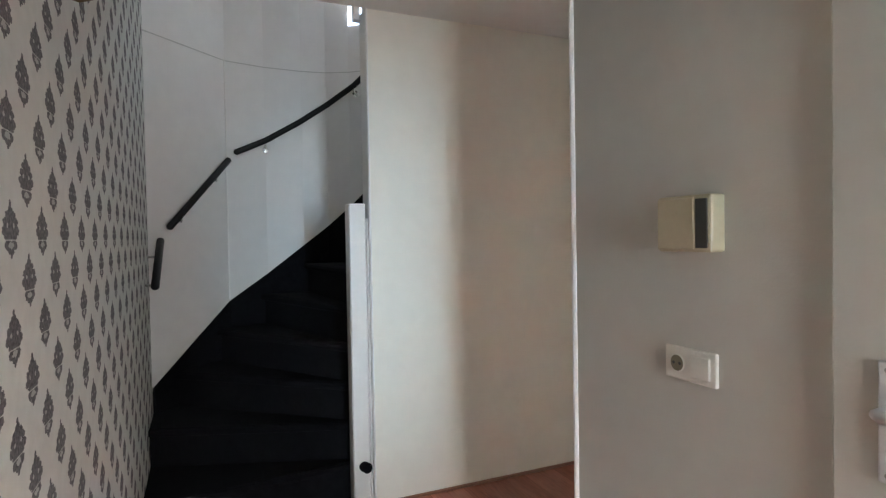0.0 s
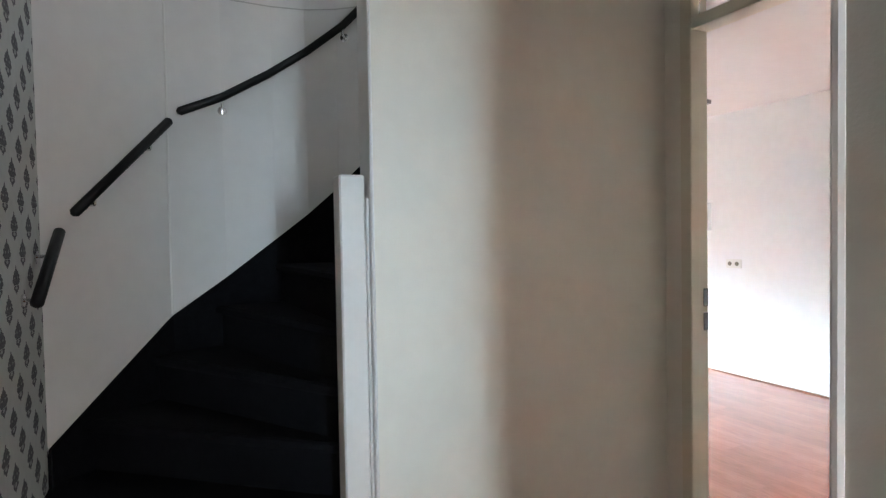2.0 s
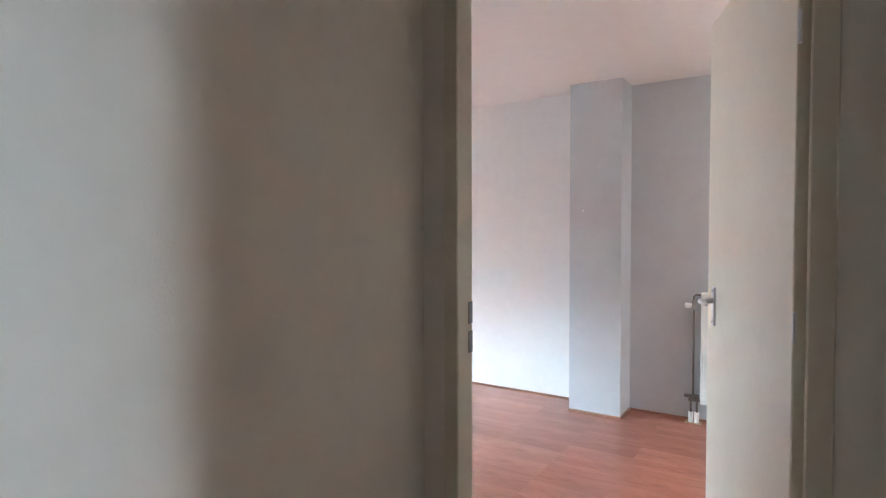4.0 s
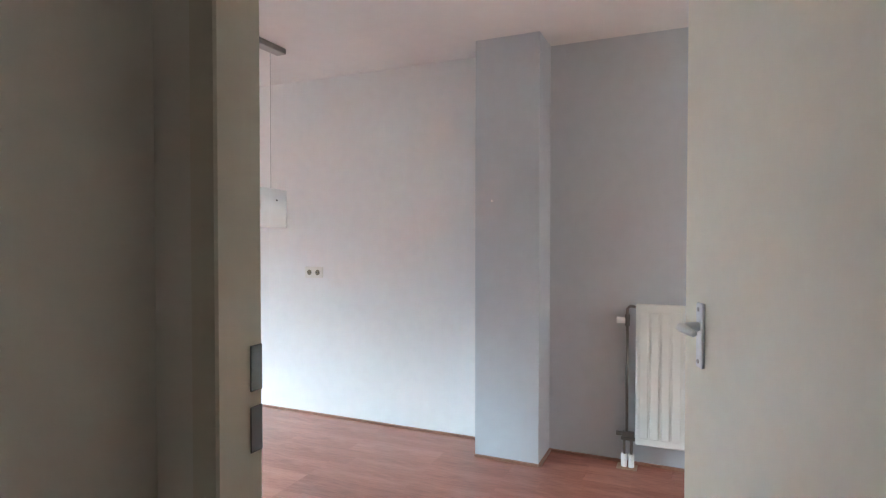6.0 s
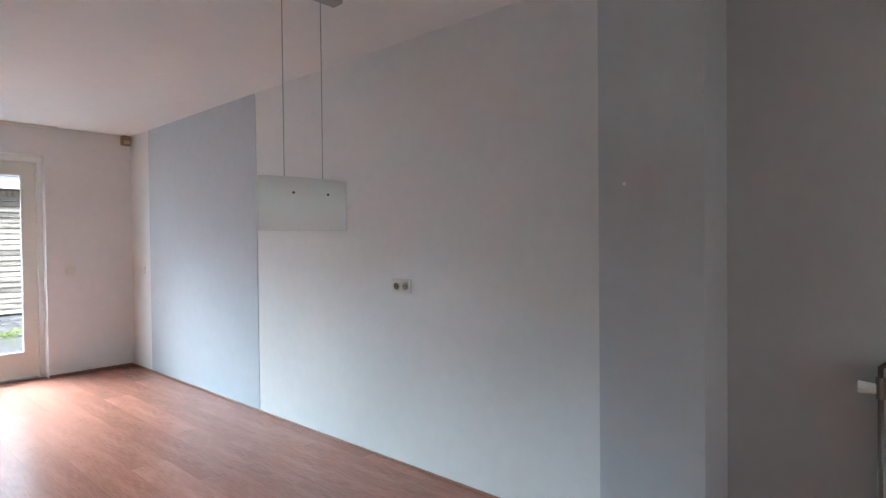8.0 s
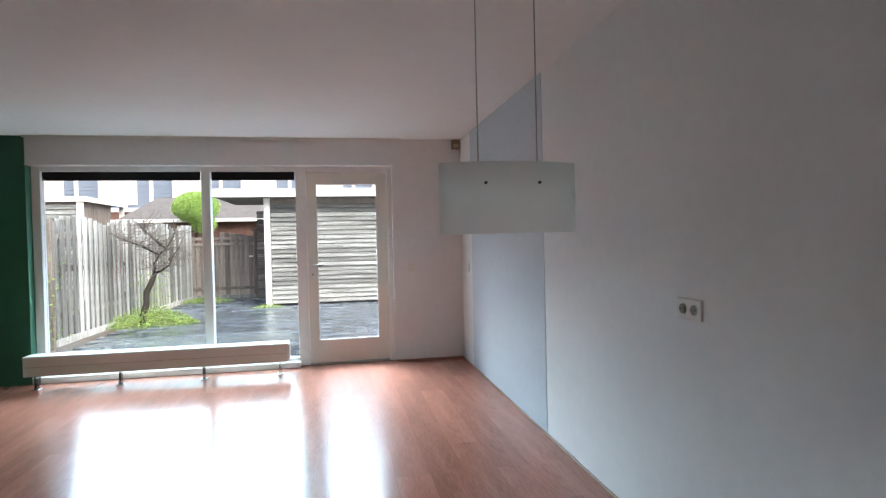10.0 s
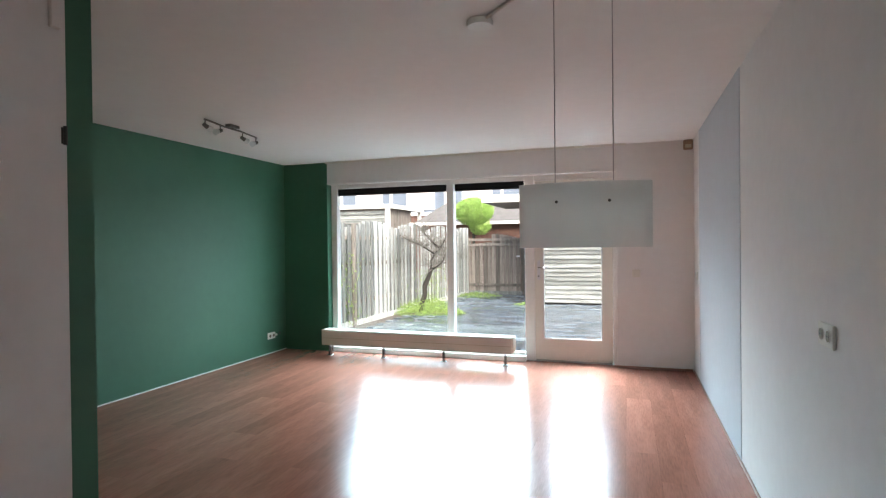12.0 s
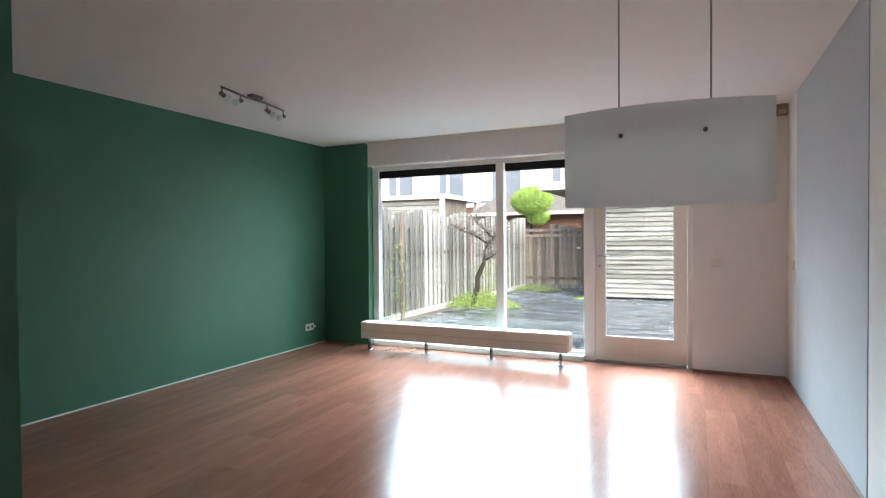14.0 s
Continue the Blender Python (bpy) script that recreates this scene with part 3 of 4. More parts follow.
def stair():
    s = thing("stair", "winding stair covered in black carpet", "stair")
    s["kind"] = "structure"
    cx, cy = -4.0, -5.6
    outer = [(XW + 0.005, -5.73)] + [(x + 0.003, y - 0.006) for x, y in STAIR_LINE]

    def meet(a):
        """Where the ray at angle a from the newel meets the outer wall."""
        d = Vector((math.cos(radians(a)), math.sin(radians(a))))
        best = None
        for p, q in zip(outer, outer[1:]):
            p, q = Vector(p) - Vector((cx, cy)), Vector(q) - Vector((cx, cy))
            e = q - p
            den = d.x * e.y - d.y * e.x
            if abs(den) < 1e-9:
                continue
            k = (p.x * e.y - p.y * e.x) / den
            u = (p.x * d.y - p.y * d.x) / den
            if k > 0 and -0.001 <= u <= 1.001 and (best is None or k < best):
                best = k
        return Vector((cx, cy)) + d * best

    angles = [185, 160, 140, 124, 109, 94, 78, 62, 48, 36]
    rise = 0.2
    for i, (a, b) in enumerate(zip(angles, angles[1:])):
        z = rise * (i + 1)
        pa, pb = meet(a), meet(b)
        mid = [Vector(c) for c in outer if b < math.degrees(math.atan2(c[1] - cy, c[0] - cx)) % 360 < a]
        pts = [(cx, cy), tuple(pa), *[tuple(c) for c in mid], tuple(pb)]
        if i >= 6:
            pts[0] = (-3.75, -5.25)
        bm = bmesh.new()
        prism(bm, pts[::-1], max(0.0, z - 2 * rise), z)
        # rounded nosing along the front edge
        d = (pa - Vector((cx, cy))).normalized()
        n = Vector((-d.y, d.x))
        e0 = Vector((cx, cy)) + n * 0.012 + d * (0.0 if i < 6 else 0.45)
        rod(bm, (e0.x, e0.y, z - 0.02), (pa.x + n.x * 0.012 - d.x * 0.005, pa.y + n.y * 0.012 - d.y * 0.005, z - 0.02), 0.021, 8)
        part("step", bm, M_CARPET, s, smooth=False)
    bm = bmesh.new()
    rod(bm, (-4.04, -5.69, 0.205), (-4.02, -5.75, 0.205), 0.026, 10)
    part("nosing_end", bm, M_CARPET, s, "black carpeted end of the first step")
    # skirting board along the outer wall, following the climb
    line = [(XW + 0.006, -4.99, 0.53), (-5.036, -4.955, 0.545), (-4.605, -4.544, 0.97), (-4.352, -4.484, 1.14), (-4.1, -4.474, 1.33), (-3.935, -4.499, 1.46), (-3.785, -4.568, 1.6), (-3.61, -4.708, 1.79), (-3.1, -4.708, 2.25)]
    bm = bmesh.new()
    rows = []
    for x, y, z in line:
        inward = (Vector((cx, cy)) - Vector((x, y))).normalized() * 0.014
        rows.append([bm.verts.new(c) for c in ((x, y, z - 0.45), (x, y, z), (x + inward.x, y + inward.y, z), (x + inward.x, y + inward.y, z - 0.45))])
    for r0, r1 in zip(rows, rows[1:]):
        for k in range(4):
            bm.faces.new((r0[k], r0[(k + 1) % 4], r1[(k + 1) % 4], r1[k]))
    bm.faces.new(rows[0])
    bm.faces.new(rows[-1][::-1])
    part("stair_string", bm, M_CARPET, s, "black skirting along the stair wall")
    part("newel_post", bx(-4.085, -5.715, 0, -3.998, -5.63, 1.544, bevel=0.006), M_FRAME, s, "white painted newel post")
    part("newel_casing", bx(-3.997, -5.72, 0, -3.988, -5.64, 1.468, bevel=0.003), M_FRAME, s, "white painted casing")


stair()
structure("stair_opening_trim", bx(-3.987, -5.742, 0, -3.9755, -5.625, HH, bevel=0.004), M_FRAME, "white trim strip along the stair opening", "trim")
structure("wall_panel_joint", bx(-4.606, -4.546, 0.98, -4.596, -4.536, 2.545, bevel=0.002), M_FRAME, "white cover strip in the stairwell corner", "trim")


def stair_rail(pts, brackets):
    r = thing("handrail", "black coated handrail on chrome wall brackets", "handrail", "stair handrails")
    bm = bmesh.new()
    n = len(pts)
    tube(bm, [Vector(pts[0]) + (Vector(pts[0]) - Vector(pts[1])).normalized() * 0.012] + list(pts) + [Vector(pts[-1]) + (Vector(pts[-1]) - Vector(pts[-2])).normalized() * 0.012], [0.009] + [0.02] * n + [0.009], 12)
    part("rail", bm, M_RAIL, r, smooth=True)
    for (x, y, z), (wx, wy) in brackets:
        bm = bmesh.new()
        rod(bm, (x, y, z - 0.018), (x, y, z - 0.045), 0.007, 8)
        rod(bm, (x, y, z - 0.045), (wx, wy, z - 0.045), 0.007, 8)
        d = (Vector((wx, wy)) - Vector((x, y))).normalized() * 0.006
        rod(bm, (wx - d.x, wy - d.y, z - 0.045), (wx, wy, z - 0.045), 0.022, 12)
        part("bracket", bm, M_CHROME, r, "chrome wall bracket")


stair_rail([(-4.985, -5.32, 1.14), (-4.977, -4.95, 1.375)], [((-4.983, -5.24, 1.19), (XW, -5.24)), ((-4.98, -5.03, 1.33), (XW, -5.03))])
stair_rail([(-4.931, -4.914, 1.45), (-4.592, -4.6, 1.89)], [((-4.87, -4.858, 1.53), (-4.913, -4.83)), ((-4.67, -4.672, 1.79), (-4.712, -4.641))])
stair_rail([(-4.545, -4.575, 1.945), (-4.354, -4.53, 2.038), (-4.13, -4.53, 2.174), (-3.94, -4.56, 2.302), (-3.763, -4.64, 2.435), (-3.64, -4.73, 2.56)], [((-4.354, -4.53, 2.025), (-4.35, -4.476)), ((-3.763, -4.64, 2.435), (-3.74, -4.59))])


def high_window():
    w = thing("window_stair", "small white window high in the stairwell", "window")
    w["kind"] = "structure"
    part("window_frame", boxes((-3.77, -4.7, 2.87, -3.73, -4.64, 3.75), (-2.96, -4.7, 2.87, -2.92, -4.64, 3.75), (-3.73, -4.7, 2.87, -2.96, -4.64, 2.91), (-3.73, -4.7, 3.71, -2.96, -4.64, 3.75), (-3.7, -4.69, 2.91, -3.685, -4.65, 3.71)), M_FRAME, w)
    g = part("pane", bx(-3.73, -4.673, 2.91, -2.96, -4.667, 3.71), M_GLASS, w)
    g.visible_shadow = False


high_window()


def front_window(xa, xb):
    w = thing("window_front", "white framed glazed front window of the hall", "window")
    w["kind"] = "structure"
    part("window_frame", boxes((xa, -9.85, 0.25, xa + 0.05, -9.78, 2.2), (xb - 0.05, -9.85, 0.25, xb, -9.78, 2.2), (xa + 0.05, -9.85, 0.25, xb - 0.05, -9.78, 0.31), (xa + 0.05, -9.85, 2.14, xb - 0.05, -9.78, 2.2)), M_FRAME, w)
    g = part("pane", bx(xa + 0.05, -9.82, 0.31, xb - 0.05, -9.814, 2.14), M_GLASS, w)
    g.visible_shadow = False


front_window(-4.3, -3.86)


def dining_window():
    w = thing("window_dining", "white framed window at the end of the dining area", "window")
    w["kind"] = "structure"
    part("window_frame", boxes((-1.9, -8.76, 0.85, -1.84, -8.69, 2.15), (-0.56, -8.76, 0.85, -0.5, -8.69, 2.15), (-1.84, -8.76, 0.85, -0.56, -8.69, 0.91), (-1.84, -8.76, 2.09, -0.56, -8.69, 2.15)), M_FRAME, w)
    g = part("pane", bx(-1.84, -8.73, 0.91, -0.56, -8.724, 2.09), M_GLASS, w)
    g.visible_shadow = False


dining_window()

# ---- wall fittings ----


def socket_unit(name, label, m, kinds):
    """A flush cover plate for sockets and rockers; local x along the wall, -y out of it."""
    n = len(kinds)
    w = 0.081 + 0.071 * (n - 1)
    s = thing(name, label, "wall socket" if "socket" in kinds else "light switch")
    part("cover_plate", bx(-w / 2, -0.011, -0.0405, w / 2, 0, 0.0405, bevel=0.004, seg=2), M_PLASTIC, s)
    for i, k in enumerate(kinds):
        x = (i - (n - 1) / 2) * 0.071
        if k == "socket":
            bm = bmesh.new()
            bmesh.ops.create_circle(bm, segments=20, radius=0.0215, cap_ends=False)
            ring = part("socket_ring", rod(bm, (0, 0, -0.001), (0, 0, 0.002), 0.0215, 20), M_PLASTIC, s)
            ring.matrix_basis = pose(x, -0.012, 0, 90, 0, 0)
            # flat disc, coloured like the shaded inside of the well
            part("socket_insert", rod(bmesh.new(), (x, -0.0135, 0), (x, -0.0145, 0), 0.0195, 20), M_WELL_SHADE, s)
            for dx in (-0.0095, 0.0095):
                part("pin_hole", rod(bmesh.new(), (x + dx, -0.0146, 0), (x + dx, -0.0154, 0), 0.004, 8), M_SLOT, s)
        elif k == "rocker":
            part("rocker", bx(x - 0.028, -0.017, -0.028, x + 0.028, -0.0112, 0.028, bevel=0.003), M_PLASTIC, s)
    s.matrix_basis = m
    return s


socket_unit("double_socket", "ivory double wall socket on the white wall", pose(0, -4.06, 1.022, 0, 0, -90), ("socket", "socket"))
socket_unit("switch_socket", "ivory wall socket with a light switch beside it", pose(XT, -7.475, 1.048, 0, 0, -90), ("socket", "rocker"))
socket_unit("garden_switch", "small ivory light switch beside the garden door", pose(-0.566, 0, 1.015, 0, 0, 0), ("rocker",))
socket_unit("corner_switch", "small ivory light switch near the room corner", pose(0, -0.303, 1.013, 0, 0, -90), ("rocker",))
socket_unit("low_socket", "ivory double wall socket low on the green wall", pose(-4.917, -0.32, 0.22, 0, 0, 90), ("socket", "socket"))


def coax_lead():
    l = thing("cable_lead", "short dark cable plugged in low on the green wall", "cable", at=(-4.917, -0.225, 0.22))
    part("plug", bx(0.0, -0.03, -0.012, 0.03, 0.0, 0.014, bevel=0.004), M_PLASTIC, l)
    bm = bmesh.new()
    tube(bm, [(0.02, 0.0, 0.0), (0.03, 0.03, 0.02), (0.025, 0.06, 0.0), (0.012, 0.07, 0.03)], [0.005] * 4, 7)
    part("cord", bm, M_SLOT, l, "dark cord", True)


coax_lead()


def coat_hook():
    h = thing("coat_hook", "dark aged brass coat hook on the flowered wallpaper", "coat hook", at=(XW, -7.03, 1.945))
    part("base", bx(0.0005, -0.02, -0.045, 0.007, 0.02, 0.05, bevel=0.003, seg=2), M_BRASS, h)
    bm = bmesh.new()
    tube(bm, [(0.004, 0, -0.02), (0.022, 0, -0.04), (0.045, 0, -0.047), (0.066, 0, -0.04), (0.074, 0, -0.015), (0.075, 0, -0.008)], [0.011, 0.008, 0.0065, 0.0065, 0.009, 0.005], 10)
    part("hook", bm, M_BRASS, h, smooth=True)


coat_hook()


def chime_box():
    c = thing("door_chime", "yellowed plastic door chime box with a dark grille", "door chime", at=(XT, -7.482, 1.388))
    part("housing", bx(-0.045, -0.088, -0.066, 0, 0.07, 0.066, bevel=0.006, seg=2), M_BEIGE, c)
    part("cover", bx(-0.05, -0.044, -0.06, -0.0452, 0.066, 0.06, bevel=0.002), M_BEIGE, c)
    part("grille", bx(-0.049, -0.08, -0.056, -0.0452, -0.047, 0.056, bevel=0.001), M_SLOT, c, "dark grey grille")


chime_box()


def wall_hinge():
    h = thing("cupboard_hinge", "small dark metal hinge at the wall edge", "hinge", at=(XB, -4.775, 1.757))
    part("knuckle", rod(bmesh.new(), (0.006, 0, -0.034), (0.006, 0, 0.034), 0.0065, 10), M_SLOT, h)
    part("leaf", bx(-0.004, -0.012, -0.03, 0.002, 0.004, 0.03), M_SLOT, h)


wall_hinge()


def cable_duct():
    d = thing("cable_duct", "short white plastic cable duct under the ceiling", "cable duct", at=(XB, -4.812, 2.135))
    part("duct", bx(0.0005, -0.02, 0.0, 0.016, 0.02, H - 2.135 - 0.001, bevel=0.003), M_CABLE, d)
    part("lid", bx(0.0163, -0.016, 0.004, 0.019, 0.016, H - 2.135 - 0.002, bevel=0.001), M_FRAME, d, "white snap-on lid")


cable_duct()


def wall_plug():
    p = thing("wall_plug", "small white filled drill hole on the grey chimney breast", "wall plug", at=(-0.262, -5.49, 1.48))
    part("filler", rod(bmesh.new(), (-0.003, 0, 0), (0.0, 0, 0), 0.006, 10, 0.007), M_FRAME, p)


wall_plug()


def corner_sensor():
    s = thing("corner_sensor", "small brownish sensor box under the ceiling", "sensor", at=(-0.055, -0.03, 2.345))
    part("housing", bx(-0.045, -0.03, -0.05, 0.045, 0.03, 0.05, bevel=0.01, seg=2), M_STAIN, s)
    part("lens", bx(-0.03, -0.034, -0.035, 0.03, -0.0302, 0.0, bevel=0.0015), M_BEIGE, s)


corner_sensor()

# ---- panel radiator ----


def radiator():
    r = thing("panel_radiator", "cream ribbed panel radiator with valve and pipes", "radiator", at=(0, -6.258, 0))
    bm = bmesh.new()
    y0, y1, z0, z1 = -1.2, 0.0, 0.135, 0.91
    box(bm, -0.085, y0, z0, -0.06, y1, z1, bevel=0.008, seg=2)
    part("panel", bm, M_RAD, r)
    n = 21
    for i in range(n):
        y = y0 + 0.055 * i + 0.035
        part("rib", bx(-0.0885, y, z0 + 0.04, -0.0845, y + 0.044, z1 - 0.04, bevel=0.0035, seg=2), M_RAD, r)
    part("convector_grille", bx(-0.06, y0 + 0.02, z0 + 0.04, -0.02, y1 - 0.02, z1 - 0.04), M_RAD, r)
    for y in (-0.3, -0.9):
        part("wall_bracket", bx(-0.03, y, z1 - 0.2, 0.0, y + 0.03, z1 - 0.1), M_SPOT, r)
    bm = bmesh.new()
    tube(bm, [(-0.072, 0.0, z1 - 0.02), (-0.072, 0.03, z1 - 0.015), (-0.072, 0.045, z1 - 0.03), (-0.072, 0.045, z1 - 0.08)], [0.008] * 4)
    tube(bm, [(-0.072, 0.045, z1 - 0.12), (-0.072, 0.045, 0.2)], [0.0075] * 2)
    part("feed_pipe", bm, M_SPOT, r, "bare metal feed pipe", True)
    v = part("valve", rod(bmesh.new(), (-0.072, 0.045, z1 - 0.125), (-0.072, 0.045, z1 - 0.06), 0.013), M_SPOT, r, "metal radiator valve")
    part("valve_knob", rod(bmesh.new(), (-0.072, 0.055, z1 - 0.095), (-0.072, 0.1, z1 - 0.095), 0.016, 12, 0.019), M_FRAME, v, "white valve knob")
    b = part("lock_valve", boxes((-0.085, 0.005, 0.17, -0.06, 0.07, 0.2), (-0.08, 0.0, 0.15, -0.065, 0.075, 0.17), bevel=0.004), M_SPOT, r, "metal lower valve block")
    part("valve_cap", rod(bmesh.new(), (-0.072, 0.07, 0.185), (-0.072, 0.1, 0.185), 0.012), M_SPOT, b)
    for y in (0.02, 0.058):
        bm = bmesh.new()
        rod(bm, (-0.072, y, 0.06), (-0.072, y, 0.152), 0.0075)
        part("pipe", bm, M_SPOT, r)
        part("pipe_sleeve", rod(bmesh.new(), (-0.072, y, 0.0), (-0.072, y, 0.075), 0.016), M_FRAME, r, "white plastic pipe sleeve")
    part("floor_cover", bx(-0.115, -0.012, 0.0005, -0.03, 0.095, 0.005, bevel=0.0015), M_COVER, r, "brown floor cover round the pipes")


radiator()

# ---- low convector bench under the window ----


def convector():
    c = thing("low_convector", "low cream convector radiator on chrome feet under the window", "radiator")
    x0, x1, y0, y1, z0, z1 = -4.22, -1.86, -0.28, -0.1, 0.13, 0.315
    part("casing", bx(x0, y0, z0, x1, y1, z1 - 0.012, bevel=0.006, seg=2), M_PAINT, c)
    part("top_grille", bx(x0 - 0.002, y0 - 0.003, z1 - 0.012, x1 + 0.002, y1 + 0.002, z1, bevel=0.003), M_PAINT, c)
    part("side_cap", bx(x1, y0 + 0.012, z0 + 0.012, x1 + 0.012, y1 - 0.012, z1 - 0.015, bevel=0.003), M_PAINT, c)
    part("front_seam", bx(x0 + 0.01, y0 - 0.0015, 0.215, x1 - 0.01, y0 + 0.001, 0.219), M_BEIGE, c)
    for x in (-4.13, -3.41, -2.66, -1.94):
        for y in (-0.235,):
            leg = part("leg", boxes((x - 0.011, y - 0.02, 0.008, x - 0.003, y + 0.02, z0 + 0.002), (x + 0.003, y - 0.02, 0.008, x + 0.011, y + 0.02, z0 + 0.002), bevel=0.001), M_LEG, c, "dark chrome foot")
            part("foot_plate", bx(x - 0.03, y - 0.035, 0.0, x + 0.03, y + 0.035, 0.008, bevel=0.002), M_CHROME, leg)
    bm = bmesh.new()
    for dx in (0, 0.035):
        rod(bm, (-4.18 + dx, -0.14, 0.0), (-4.18 + dx, -0.14, z0 + 0.01), 0.008)
    part("pipe", bm, M_CHROME, c, "pair of chrome feed pipes")


convector()

# ---- pendant lamp ----


def pendant():
    p = thing("pendant_lamp", "pendant lamp with a curved frosted glass shade on two cables", "pendant lamp", at=(-0.793, -4.27, 0))
    zt, zb, w = 1.555, 1.33, 0.225
    for s, lab in ((-1, ""), (1, "")):
        bm = bmesh.new()
        n = 16
        rows = []
        for i in range(n + 1):
            u = -1 + 2 * i / n
            bow = 0.045 * (1 - u * u) + 0.012
            for_y = s * bow
            rows.append([bm.verts.new((u * w, for_y, zb)), bm.verts.new((u * w, for_y, zt)), bm.verts.new((u * w, for_y - s * 0.006, zt)), bm.verts.new((u * w, for_y - s * 0.006, zb))])
        for r0, r1 in zip(rows, rows[1:]):
            for k in range(4):
                bm.faces.new((r0[k], r0[(k + 1) % 4], r1[(k + 1) % 4], r1[k]))
        bm.faces.new(rows[0])
        bm.faces.new(rows[-1][::-1])
        sh = part("shade", bm, M_SHADE, p, "frosted white glass plate", True)
        for x in (-0.088, 0.088):
            y = s * (0.012 + 0.045 * (1 - (x / w) ** 2))
            part("screw", rod(bmesh.new(), (x, y, 1.488), (x, y + s * 0.006, 1.488), 0.0052), M_SLOT, sh, "small dark screw")
    part("lamp_body", bx(-0.115, -0.012, 1.498, 0.115, 0.012, 1.522, bevel=0.004), M_FRAME, p)
    for x in (-0.098, 0.1):
        part("cable", rod(bmesh.new(), (x, 0, 1.52), (x, 0, 2.37), 0.0022, 6), M_STEEL, p, "thin steel suspension cable")
    part("canopy", bx(-0.26, -0.035, 2.366, 0.2, 0.035, 2.4, bevel=0.003), M_STEEL, p, "long brushed steel ceiling canopy")


pendant()


def ceiling_disc():
    d = thing("ceiling_box", "round white ceiling outlet with a surface cable", "ceiling outlet", at=(-1.303, -3.715, 2.4))
    bm = bmesh.new()
    rod(bm, (0, 0, -0.008), (0, 0, 0), 0.056, 28)
    rod(bm, (0, 0, -0.03), (0, 0, -0.008), 0.058, 28, 0.062)
    part("cover", bm, M_FRAME, d, smooth=False)
    bm = bmesh.new()
    tube(bm, [(0.045, -0.045, -0.009), (0.2, -0.2, -0.009), (0.44, -0.46, -0.01)], [0.009] * 3, 8)
    part("cable", bm, M_CABLE, d, "white surface cable")


ceiling_disc()


def spot_rail():
    s = thing("spot_rail", "steel ceiling rail with four small glass spots", "ceiling spots", at=(-3.9, -2.25, 2.4))
    part("base", bx(-0.03, -0.06, -0.025, 0.03, 0.06, 0.0, bevel=0.004), M_SPOT, s)
    bm = bmesh.new()
    tube(bm, [(0.055, -0.4, -0.035), (0, -0.1, -0.035), (0, 0.1, -0.035), (-0.055, 0.4, -0.035)], [0.008] * 4, 8)
    part("rail", bm, M_SPOT, s, "thin steel rail", True)
    part("base_stem", rod(bmesh.new(), (0, 0, -0.04), (0, 0, -0.02), 0.012), M_SPOT, s)
    for x, y, tilt in ((0.053, -0.39, 0.5), (0.022, -0.18, -0.6), (-0.022, 0.16, 0.7), (-0.053, 0.39, -0.4)):
        bm = bmesh.new()
        rod(bm, (x, y, -0.04), (x, y, -0.08), 0.005, 8)
        part("stem", bm, M_SPOT, s)
        d = Vector((0.2 * tilt, math.copysign(1.0, tilt), -0.4)).normalized()
        o = Vector((x, y, -0.085))
        sp = part("spot_head", rod(bmesh.new(), o - d * 0.018, o + d * 0.022, 0.014, 14, 0.019), M_SPOT, s)
        part("glass_shade", rod(bmesh.new(), o + d * 0.023, o + d * 0.06, 0.02, 14, 0.027), M_SHADE, sp, "small frosted glass spot shade")


spot_rail()

# ---- garden ----
G = -0.12
ZS = G - 0.04


def fence_west():
    f = thing("garden_fence", "tall weathered grey board fence with scalloped top", "fence", at=(0, 0, 0))
    rng = random.Random(3)
    xa, ya, xb, yb = -5.62, 0.45, -5.22, 9.7
    L = math.hypot(xb - xa, yb - ya)
    ang = math.degrees(math.atan2(yb - ya, xb - xa))
    m = pose(xa, ya, 0, 0, 0, ang)
    PITCH = 0.088
    n = int(L / PITCH)
    PH = 1.25
    meshes = []
    for k in range(6):
        bm = bx(0, -0.009, 0, 0.094 + 0.006 * (k % 3), 0.009, 1, bevel=0.003)
        me = bpy.data.meshes.new("fence_board")
        bm.to_mesh(me)
        bm.free()
        me.materials.append(M_FENCE)
        meshes.append(me)
    for i in range(n):
        s = i * PITCH
        u = ((s + PH) % 1.85) / 1.85
        top = 1.66 + 0.16 * math.sin(math.pi * u) + rng.uniform(-0.012, 0.012)
        z0 = ZS + rng.uniform(0.03, 0.06)
        b = new("fence_board", meshes[rng.randrange(6)])
        b.parent = f
        b.matrix_basis = m @ pose(s, (0.055 if i % 2 else -0.055) + rng.uniform(-0.004, 0.004), z0, rng.uniform(-0.3, 0.3), rng.uniform(-0.7, 0.7), rng.uniform(-3, 3)) @ Matrix.Diagonal((1, 1, top - z0, 1))
    for i in range(int(L / 1.85)):
        part("post", bx(-0.035, -0.028, ZS, 0.035, 0.04, 1.74, bevel=0.006), M_GATE, f, "dark brown fence post").matrix_basis = m @ pose(i * 1.85 + 0.6, -0.105 if i == 1 else 0.1, 0)
    for z in (0.25, 0.95, 1.45):
        part("rail", bx(0, 0.0, z, L, 0.06, z + 0.07), M_GATE, f).matrix_basis = m @ pose(0, -0.03, 0)
    part("gravel_board", bx(0, 0.0, ZS - 0.05, L, 0.03, ZS + 0.12, bevel=0.004), M_FENCE, f, "pale lower edging board").matrix_basis = m @ pose(0, -0.08, 0)


fence_west()


